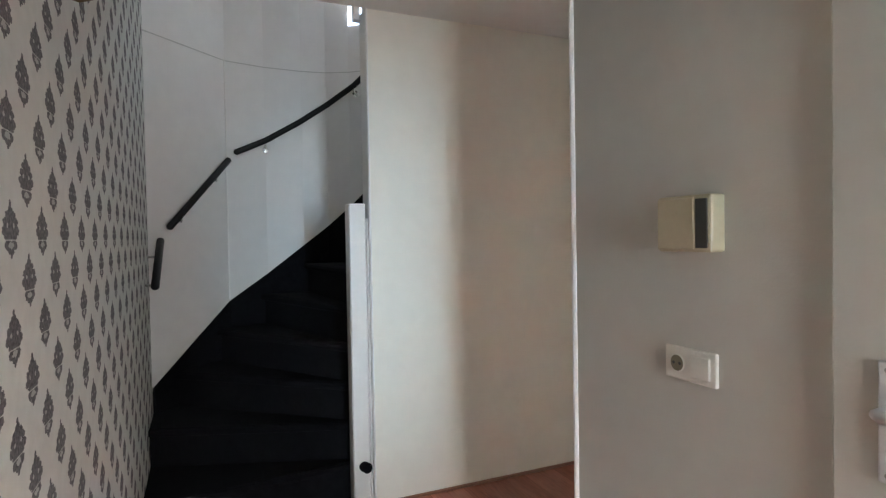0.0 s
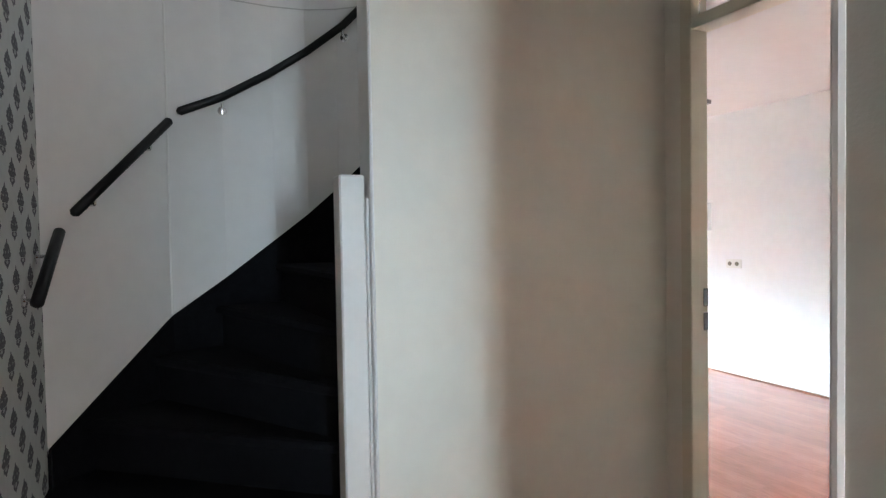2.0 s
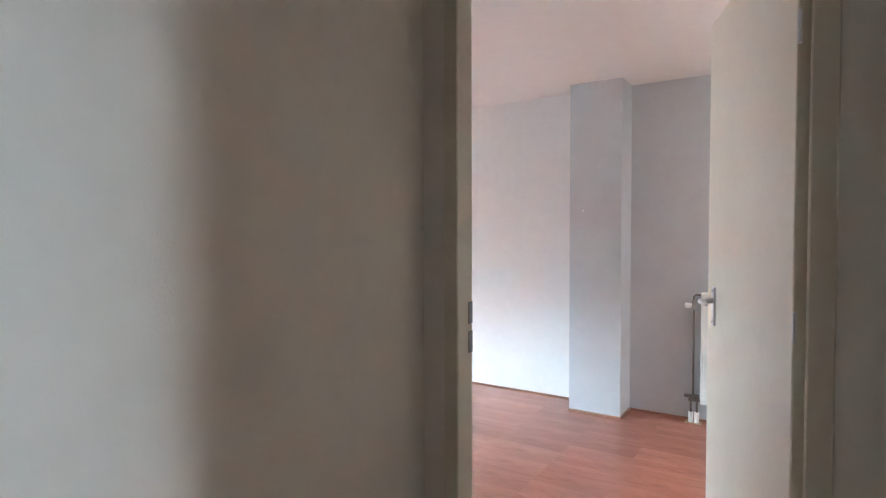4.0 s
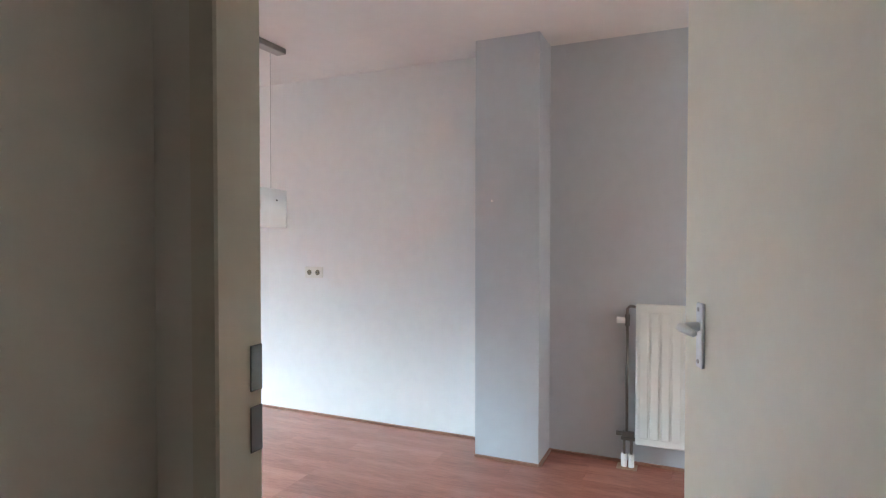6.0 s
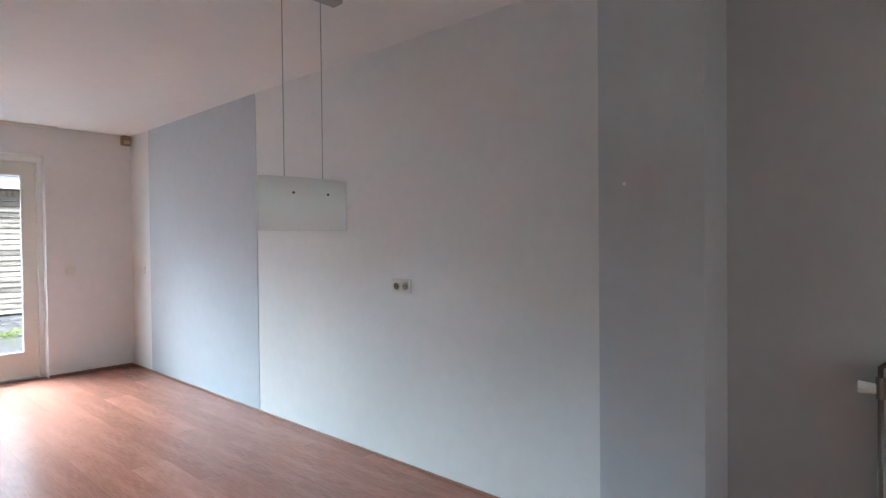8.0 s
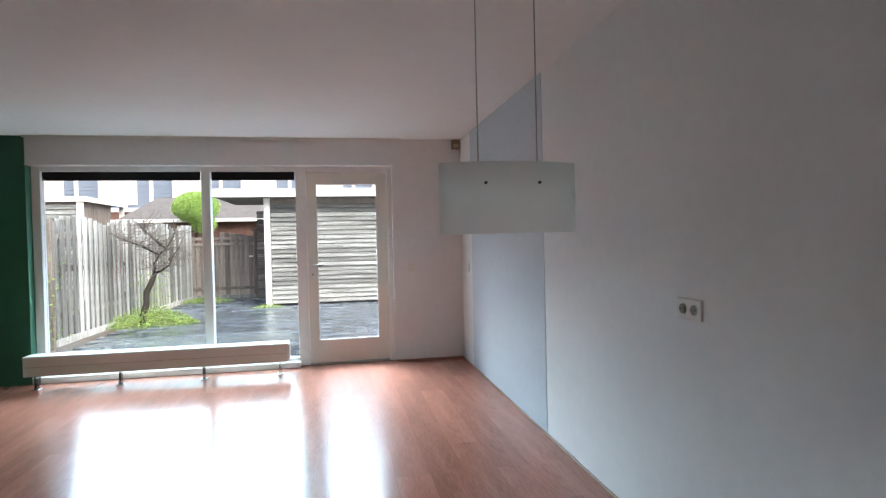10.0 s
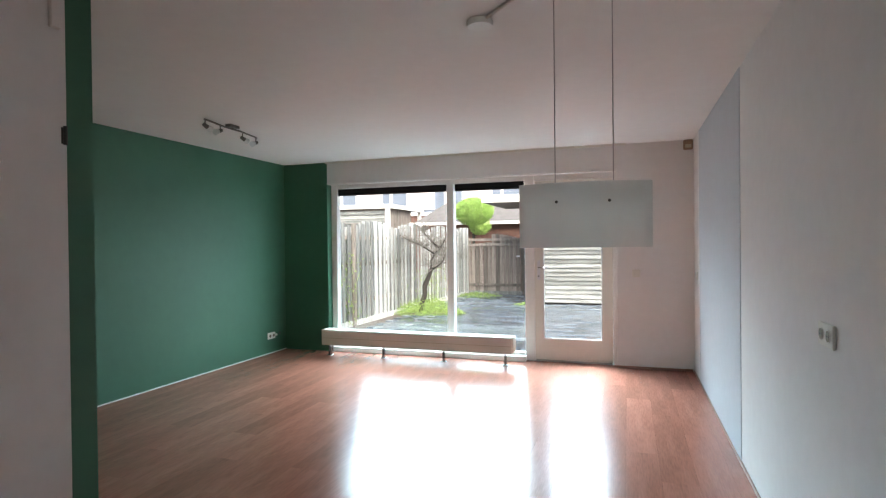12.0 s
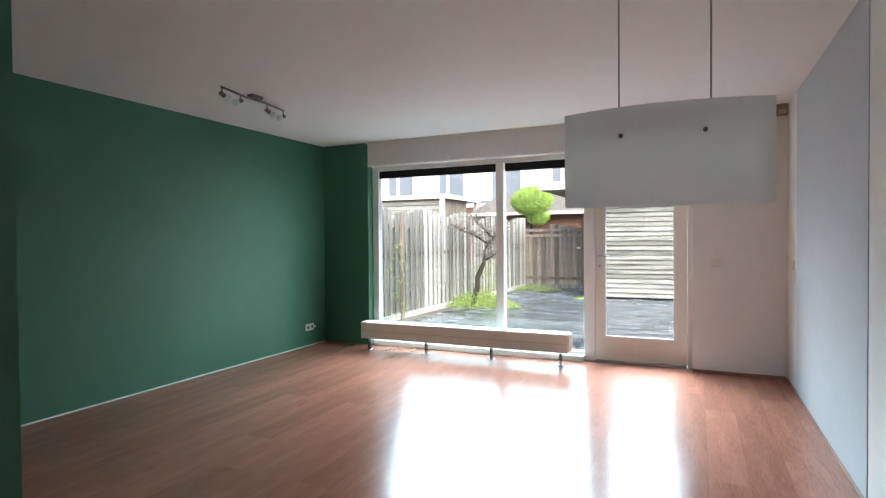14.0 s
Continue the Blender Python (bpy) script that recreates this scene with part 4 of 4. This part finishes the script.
def board_mesh(name, w, h, material):
    bm = bx(0, -0.009, 0, w, 0.009, h, bevel=0.003)
    me = bpy.data.meshes.new(name)
    bm.to_mesh(me)
    bm.free()
    me.materials.append(material)
    return me


def gate():
    g = thing("garden_gate", "brown weathered wooden garden gate with arched top", "gate", at=(0, 0, 0))
    rng = random.Random(5)
    xa, xb, y = -5.2, -3.6, 9.75
    me = board_mesh("gate_board", 0.115, 1.0, M_GATE)
    n = 13
    w = (xb - xa) / n
    for i in range(n):
        u = (i + 0.5) / n
        top = 1.5 + 0.13 * math.sin(math.pi * u)
        b = new("gate_board", me)
        b.parent = g
        lift = 0.42 if 1 <= i <= 5 else 0.0
        b.matrix_basis = pose(xa + i * w, y, ZS + 0.1) @ Matrix.Diagonal((1, 1, (top - lift * 0.55) - ZS - 0.1, 1))
    for z in (0.1, 1.28, 1.43):
        part("gate_rail", bx(xa, y - 0.035, z, xb, y - 0.0095, z + 0.075, bevel=0.004), M_GATE, g)
    part("gate_rail", bx(xa - 0.05, y - 0.06, ZS + 0.02, xb + 0.05, y - 0.012, ZS + 0.12, bevel=0.004), M_FENCE, g)
    for x in (xa - 0.06, xb + 0.05):
        part("gate_post", bx(x - 0.04, y - 0.04, ZS, x + 0.04, y + 0.04, 1.72, bevel=0.006), M_GATE, g)
    part("latch", bx(xb - 0.12, y - 0.05, 0.95, xb - 0.02, y - 0.0355, 1.0, bevel=0.004), M_ALU, g, "metal gate latch")


gate()


def slat_wall(name, label, cat, xa, xb, y, z0, z1, seed, material, pitch=0.105):
    s = thing(name, label, cat)
    rng = random.Random(seed)
    n = int((z1 - z0) / pitch)
    for i in range(n):
        z = z0 + i * pitch
        bm = bmesh.new()
        vs = [bm.verts.new(c) for x in (xa, xb) for c in ((x, y + 0.004, z), (x, y - 0.045, z), (x, y - 0.02, z + pitch - 0.014), (x, y + 0.004, z + pitch - 0.014))]
        for k in range(4):
            bm.faces.new((vs[k], vs[(k + 1) % 4], vs[4 + (k + 1) % 4], vs[4 + k]))
        bm.faces.new(vs[:4])
        bm.faces.new(vs[4:])
        b = part("shed_board", bm, material, s)
        b.location.y = rng.uniform(-0.006, 0.006)
    return s


def shed():
    s = slat_wall("garden_shed", "garden shed of pale weathered horizontal boards", "shed", -2.86, 2.6, 7.3, ZS + 0.08, 2.33, 7, M_SHED)
    part("base", bx(-2.86, 7.3, ZS, 2.6, 7.42, ZS + 0.1), M_DARK, s)
    part("backing", bx(-2.86, 7.31, ZS + 0.1, 2.6, 7.4, 2.33), M_GATE, s)
    part("corner_post", bx(-3.0, 7.22, ZS, -2.87, 7.35, 2.34, bevel=0.005), M_FRAME, s, "white painted corner post")
    part("roof", bx(-4.0, 6.95, 2.42, 2.7, 9.6, 2.52), M_ROOF, s)
    part("fascia", boxes((-4.0, 6.92, 2.35, 2.7, 6.949, 2.53), (-4.03, 6.92, 2.35, -4.001, 9.6, 2.53)), M_FRAME, s, "white roof edge board")
    part("soffit", bx(-4.0, 6.95, 2.345, 2.7, 9.6, 2.419), M_GATE, s, "dark underside of the roof")


shed()
slat_wall("slat_screen", "pale horizontal board screen beside the gate", "fence", -3.5, -2.7, 9.75, ZS + 0.05, 2.2, 9, M_SHED)


def neighbour_shed():
    s = slat_wall("neighbour_shed", "flat roofed neighbouring shed of grey horizontal boards", "shed", -13.0, -8.3, 11.0, 0.0, 2.55, 11, M_SHED, 0.14)
    # Plain solid box; its brown side stands in for the shaded carport opening.
    part("backing", bx(-13.0, 11.01, -0.2, -8.3, 13.0, 2.6), M_GATE, s)
    for x in (-10.9, -8.32):
        part("corner_board", bx(x - 0.09, 10.93, -0.2, x + 0.09, 10.965, 2.6), M_FRAME, s, "white corner board")
    part("roof", bx(-13.2, 10.95, 2.62, -8.2, 14.0, 2.68), M_ROOF, s)
    part("fascia", boxes((-13.2, 10.89, 2.58, -8.2, 10.949, 2.72), (-8.2, 10.89, 2.58, -8.16, 14.0, 2.72)), M_FRAME, s, "white roof edge board")
    part("carport_post", bx(-8.35, 13.8, -0.2, -8.23, 13.92, 2.61), M_FRAME, s)


neighbour_shed()


def brick_shed():
    s = thing("brick_shed", "low red-brown brick outbuilding with a tiled roof", "outbuilding")
    part("wall", bx(-7.6, 12.0, -0.2, -2.4, 14.5, 2.05), M_BRICK, s)
    bm = bmesh.new()
    vs = [bm.verts.new(c) for c in ((-7.8, 11.8, 2.05), (-2.2, 11.8, 2.05), (-2.2, 14.7, 2.05), (-7.8, 14.7, 2.05), (-7.0, 13.25, 2.85), (-3.0, 13.25, 2.85))]
    for f in ((0, 1, 5, 4), (1, 2, 5), (2, 3, 4, 5), (3, 0, 4), (3, 2, 1, 0)):
        bm.faces.new([vs[i] for i in f])
    part("roof", bm, mat("faded roof tiles", (0.13, 0.122, 0.12), 0.9, vary=0.2, scale=6, bump=0.4), s)
    part("gutter", bx(-7.85, 11.72, 2.0, -2.15, 11.8, 2.1), M_FRAME, s, "white gutter")


brick_shed()


def terrace():
    """A far row of houses: brick ground floor, boarded storey with white window bays, tiled roof."""
    for j in range(7):
        x0 = -33 + j * 6.0
        h = thing("terraced_house", "terraced house with blue-grey boarded upper storey and white windows", "house", "terraced houses", at=(x0, 21, 0))
        part("ground_wall", bx(0, 0, -0.2, 6.0, 8, 3.0), M_BRICK, h)
        part("upper_wall", bx(0, 0.05, 3.0, 6.0, 8, 5.9), M_CLAD, h)
        bm = bmesh.new()
        for k in range(18):
            z = 3.02 + k * 0.16
            box(bm, 0, 0.0, z, 6.0, 0.05, z + 0.135)
        part("weatherboards", bm, M_CLAD, h)
        part("sill_band", bx(0, -0.06, 2.85, 6.0, 0.0, 3.02), M_FRAME, h)
        bm = bmesh.new()
        vs = [bm.verts.new(c) for c in ((0, -0.4, 5.8), (6.0, -0.4, 5.8), (6.0, 8.4, 5.8), (0, 8.4, 5.8), (0, 4, 8.6), (6.0, 4, 8.6))]
        for f in ((0, 1, 5, 4), (1, 2, 5), (2, 3, 4, 5), (3, 0, 4), (3, 2, 1, 0)):
            bm.faces.new([vs[i] for i in f])
        part("roof", bm, M_ROOF, h)
        for x in (0.35, 3.3):
            w = part("window", boxes((x, -0.06, 3.15, x + 0.12, 0.0, 5.2), (x + 1.45, -0.06, 3.15, x + 1.57, 0.0, 5.2), (x + 0.12, -0.06, 3.15, x + 1.45, 0.0, 3.27), (x + 0.12, -0.06, 5.08, x + 1.45, 0.0, 5.2)), M_FRAME, h)
            part("pane", bx(x + 0.12, -0.03, 3.27, x + 1.45, -0.02, 5.08), M_FRAME, w, "window with white blinds drawn")
        for x in (2.35, 5.4):
            part("downpipe", bx(x, -0.08, 0.0, x + 0.14, 0.0, 5.7), M_FRAME, h)


terrace()


def leaves(n, place, size, seed, flat=0.4):
    """Many small leaf blades; place(rng) gives each one's spot."""
    rng = random.Random(seed)
    verts, faces = [], []
    for i in range(n):
        p = Vector(place(rng))
        d = Vector((rng.gauss(0, 1), rng.gauss(0, 1), rng.gauss(0, flat))).normalized()
        u = d.orthogonal().normalized()
        q = Matrix.Rotation(rng.uniform(0, 6.28), 3, d)
        u = q @ u
        s = size * rng.uniform(0.6, 1.4)
        k = len(verts)
        v = d.cross(u)
        verts += [p, p + d * s * 0.5 + u * s * 0.28 + v * s * 0.05, p + d * s, p + d * s * 0.5 - u * s * 0.28 + v * s * 0.05]
        faces.append((k, k + 1, k + 2, k + 3))
    me = bpy.data.meshes.new("leaves")
    me.from_pydata([tuple(v) for v in verts], [], faces)
    return me


def leaf_part(name, me, material, parent, label=""):
    me.materials.append(material)
    ob = new(name, me)
    ob.parent = parent
    if label:
        ob["label"] = label
    return ob


def ball_tree():
    t = thing("clipped_tree", "round clipped tree with bright green leaves", "tree", at=(-5.33, 10.9, 0))
    bm = bmesh.new()
    tube(bm, [(0, 0, -0.2), (0.03, 0, 0.8), (0, 0.02, 1.6), (0.02, 0, 2.2)], [0.06, 0.05, 0.045, 0.03])
    part("trunk", bm, M_BARK, t, smooth=True)

    def place(r):
        while True:
            v = Vector((r.gauss(0, 1), r.gauss(0, 1), r.gauss(0, 1))).normalized()
            k = r.random() ** 0.3
            lump = 1 + 0.07 * noise.noise(v * 2.2)
            if r.random() < 0.15:
                return (v.x * 0.36 * k + 0.22, v.y * 0.34 * k, 1.92 + v.z * 0.3 * k)
            return (v.x * 0.64 * k * lump + 0.02, v.y * 0.6 * k * lump, 2.38 + v.z * 0.46 * k * lump)

    leaf_part("crown", leaves(26000, place, 0.038, 21, 0.8), M_LEAF, t)


ball_tree()


def bare_tree():
    t = thing("bare_tree", "crooked small tree with bare dark branches", "tree", at=(-4.87, 4.95, ZS))
    rng = random.Random(12)
    bm = bmesh.new()
    trunk = [(0, 0, 0), (0.0, 0.0, 0.2), (0.06, 0.02, 0.42), (0.07, 0.0, 0.62), (0.15, 0.02, 0.8), (0.22, 0.02, 0.98)]
    tube(bm, trunk, [0.08, 0.062, 0.056, 0.056, 0.05, 0.042])
    part("trunk", bm, M_BARK, t, smooth=True)
    limbs = [[(0.22, 0.02, 0.96), (0.22, 0, 1.15), (0.3, 0.02, 1.3), (0.42, 0.03, 1.42), (0.55, 0.0, 1.62), (0.6, 0, 1.8)],
             [(0.2, 0.02, 0.95), (0.34, 0.0, 1.02), (0.48, -0.02, 1.12), (0.55, 0.0, 1.3), (0.66, 0.03, 1.45)],
             [(0.3, 0.02, 1.3), (0.12, 0.06, 1.4), (-0.1, 0.05, 1.52), (-0.32, 0.08, 1.6), (-0.55, 0.1, 1.72)],
             [(0.42, 0.03, 1.42), (0.3, -0.1, 1.55), (0.14, -0.12, 1.72), (0.02, -0.15, 1.86)]]
    for l in limbs:
        bm = bmesh.new()
        tube(bm, l, [0.022 - 0.015 * i / (len(l) - 1) for i in range(len(l))], 7)
        part("limb", bm, M_BARK, t, smooth=True)
    bm = bmesh.new()
    for k in range(260):
        l = limbs[rng.randrange(4)]
        i = rng.randrange(1, len(l))
        p = Vector(l[i]).lerp(Vector(l[i - 1]), rng.random())
        d = Vector((rng.gauss(0, 1), rng.gauss(0, 0.8), rng.uniform(-0.3, 0.9))).normalized()
        pts, q = [p], p
        for s in range(4):
            d = (d + Vector((rng.gauss(0, 0.35), rng.gauss(0, 0.3), rng.gauss(0.05, 0.3)))).normalized()
            q = q + d * rng.uniform(0.07, 0.15)
            pts.append(q)
        tube(bm, pts, [0.0065, 0.0055, 0.0045, 0.0035, 0.0025], 4)
    part("twigs", bm, M_TWIG, t, "thin bare twigs")


bare_tree()


def weeds():
    def patch(cx, cy, rx, ry, h):
        def place(r):
            a, k = r.uniform(0, 6.283), r.random() ** 0.6
            x, y = cx + rx * k * math.cos(a), cy + ry * k * math.sin(a)
            return (x, y, G + h * (1 - k * k) * r.random() * (0.6 + 0.8 * noise.noise((x * 3, y * 3, 0)) ** 2))
        return place

    rows = ((3600, patch(-4.8, 5.0, 0.85, 0.6, 0.5), 0.038), (900, patch(-4.7, 8.9, 0.7, 0.5, 0.16), 0.04), (300, patch(-2.9, 6.9, 0.35, 0.2, 0.14), 0.035),
            (260, patch(-0.15, 4.2, 0.3, 0.3, 0.2), 0.035), (330, lambda r: (-5.45 + r.gauss(0, 0.08), 2.75 + r.gauss(0, 0.25), G + r.uniform(0, 1.35)), 0.045), (900, lambda r: (-5.15 + r.gauss(0, 0.1), 6.4 + r.gauss(0, 0.5), G + 0.9 * r.random() ** 2), 0.04))
    for i, (n, pl, s) in enumerate(rows):
        me = leaves(n, pl, s, 40 + i, 0.9)
        me.materials.append(M_WEED)
        tagged(new("weeds", me), "yellow-green weeds growing along the garden paving", "weeds", "garden weeds", "stuff")


weeds()


# ---- paving and laminate pieces ----
def shared_box(name, w, d, h, material, bevel=0.004):
    bm = bx(0, 0, -h, w, d, 0, bevel=bevel)
    me = bpy.data.meshes.new(name)
    bm.to_mesh(me)
    bm.free()
    me.materials.append(material)
    return me


def paving():
    p = structure("pavement", bx(-5.6, 0.31, -0.159, 3.0, 9.7, -0.145), M_SOIL, "wet dark garden paving of oblong slabs", "pavement")
    rng = random.Random(8)
    w, d = 0.4, 0.2
    me = shared_box("paver", w - 0.016, d - 0.016, 0.03, M_PAVE)
    verts, faces, count = [], [], 0
    iy = 0
    y = 0.34
    while y + d < 9.6:
        x = -5.1 + (0.2 if iy % 2 else 0)
        while x + w < 2.9:
            bare = ((x + 4.85) / 0.6) ** 2 + ((y - 5.0) / 0.4) ** 2 < 1
            z = G + rng.uniform(-0.005, 0.003)
            if not bare:
                if 2.2 < y < 6.2 and -4.6 < x < -0.6 and count < 300 and (x < -1.2 or y > 4):
                    b = new("paver", me)
                    b.parent = p
                    b.matrix_basis = pose(x, y, z, rng.uniform(-0.6, 0.6), rng.uniform(-0.6, 0.6), rng.uniform(-0.5, 0.5))
                    count += 1
                else:
                    k = len(verts)
                    a, c = w - 0.016, d - 0.016
                    verts += [(x, y, z), (x + a, y, z), (x + a, y + c, z), (x, y + c, z), (x, y, z - 0.03), (x + a, y, z - 0.03), (x + a, y + c, z - 0.03), (x, y + c, z - 0.03)]
                    faces += [(k, k + 1, k + 2, k + 3), (k, k + 4, k + 5, k + 1), (k + 1, k + 5, k + 6, k + 2), (k + 2, k + 6, k + 7, k + 3), (k + 3, k + 7, k + 4, k)]
            x += w
        y += d
        iy += 1
    m2 = bpy.data.meshes.new("pavers_far")
    m2.from_pydata(verts, [], faces)
    m2.materials.append(M_PAVE_FAR)
    o = new("pavers_far", m2)
    o.parent = p
    o["kind"] = "stuff"


paving()


def laminate_planks():
    rng = random.Random(4)
    w, l = 0.193, 1.29
    cache = {}

    def plank(x0, y0, x1, y1):
        key = (round(x1 - x0, 3), round(y1 - y0, 3))
        if key not in cache:
            cache[key] = shared_box("plank", key[0] - 0.0003, key[1] - 0.0003, 0.0075, M_FLOOR, 0.0)
        b = new("plank", cache[key])
        b.parent = floor
        b.location = (x0, y0, 0)

    def fill(xa, ya, xb, yb):
        x, i = xa, 0
        while x < xb - 0.01:
            x1 = min(x + w, xb)
            y = ya - (i * 0.43 % l)
            while y < yb - 0.01:
                a, b = max(y, ya), min(y + l, yb)
                if b - a > 0.01:
                    plank(x, a, x1, b)
                y += l
            x, i = x1, i + 1

    fill(-4.915, -4.66, -0.002, 0.098)
    fill(-2.598, -5.633, -0.002, -4.66)
    fill(-2.648, -8.6, -0.002, -5.633)
    fill(XW + 0.002, -9.7, XT, -5.0)
    fill(XT, -7.016, -2.648, YA)


laminate_planks()
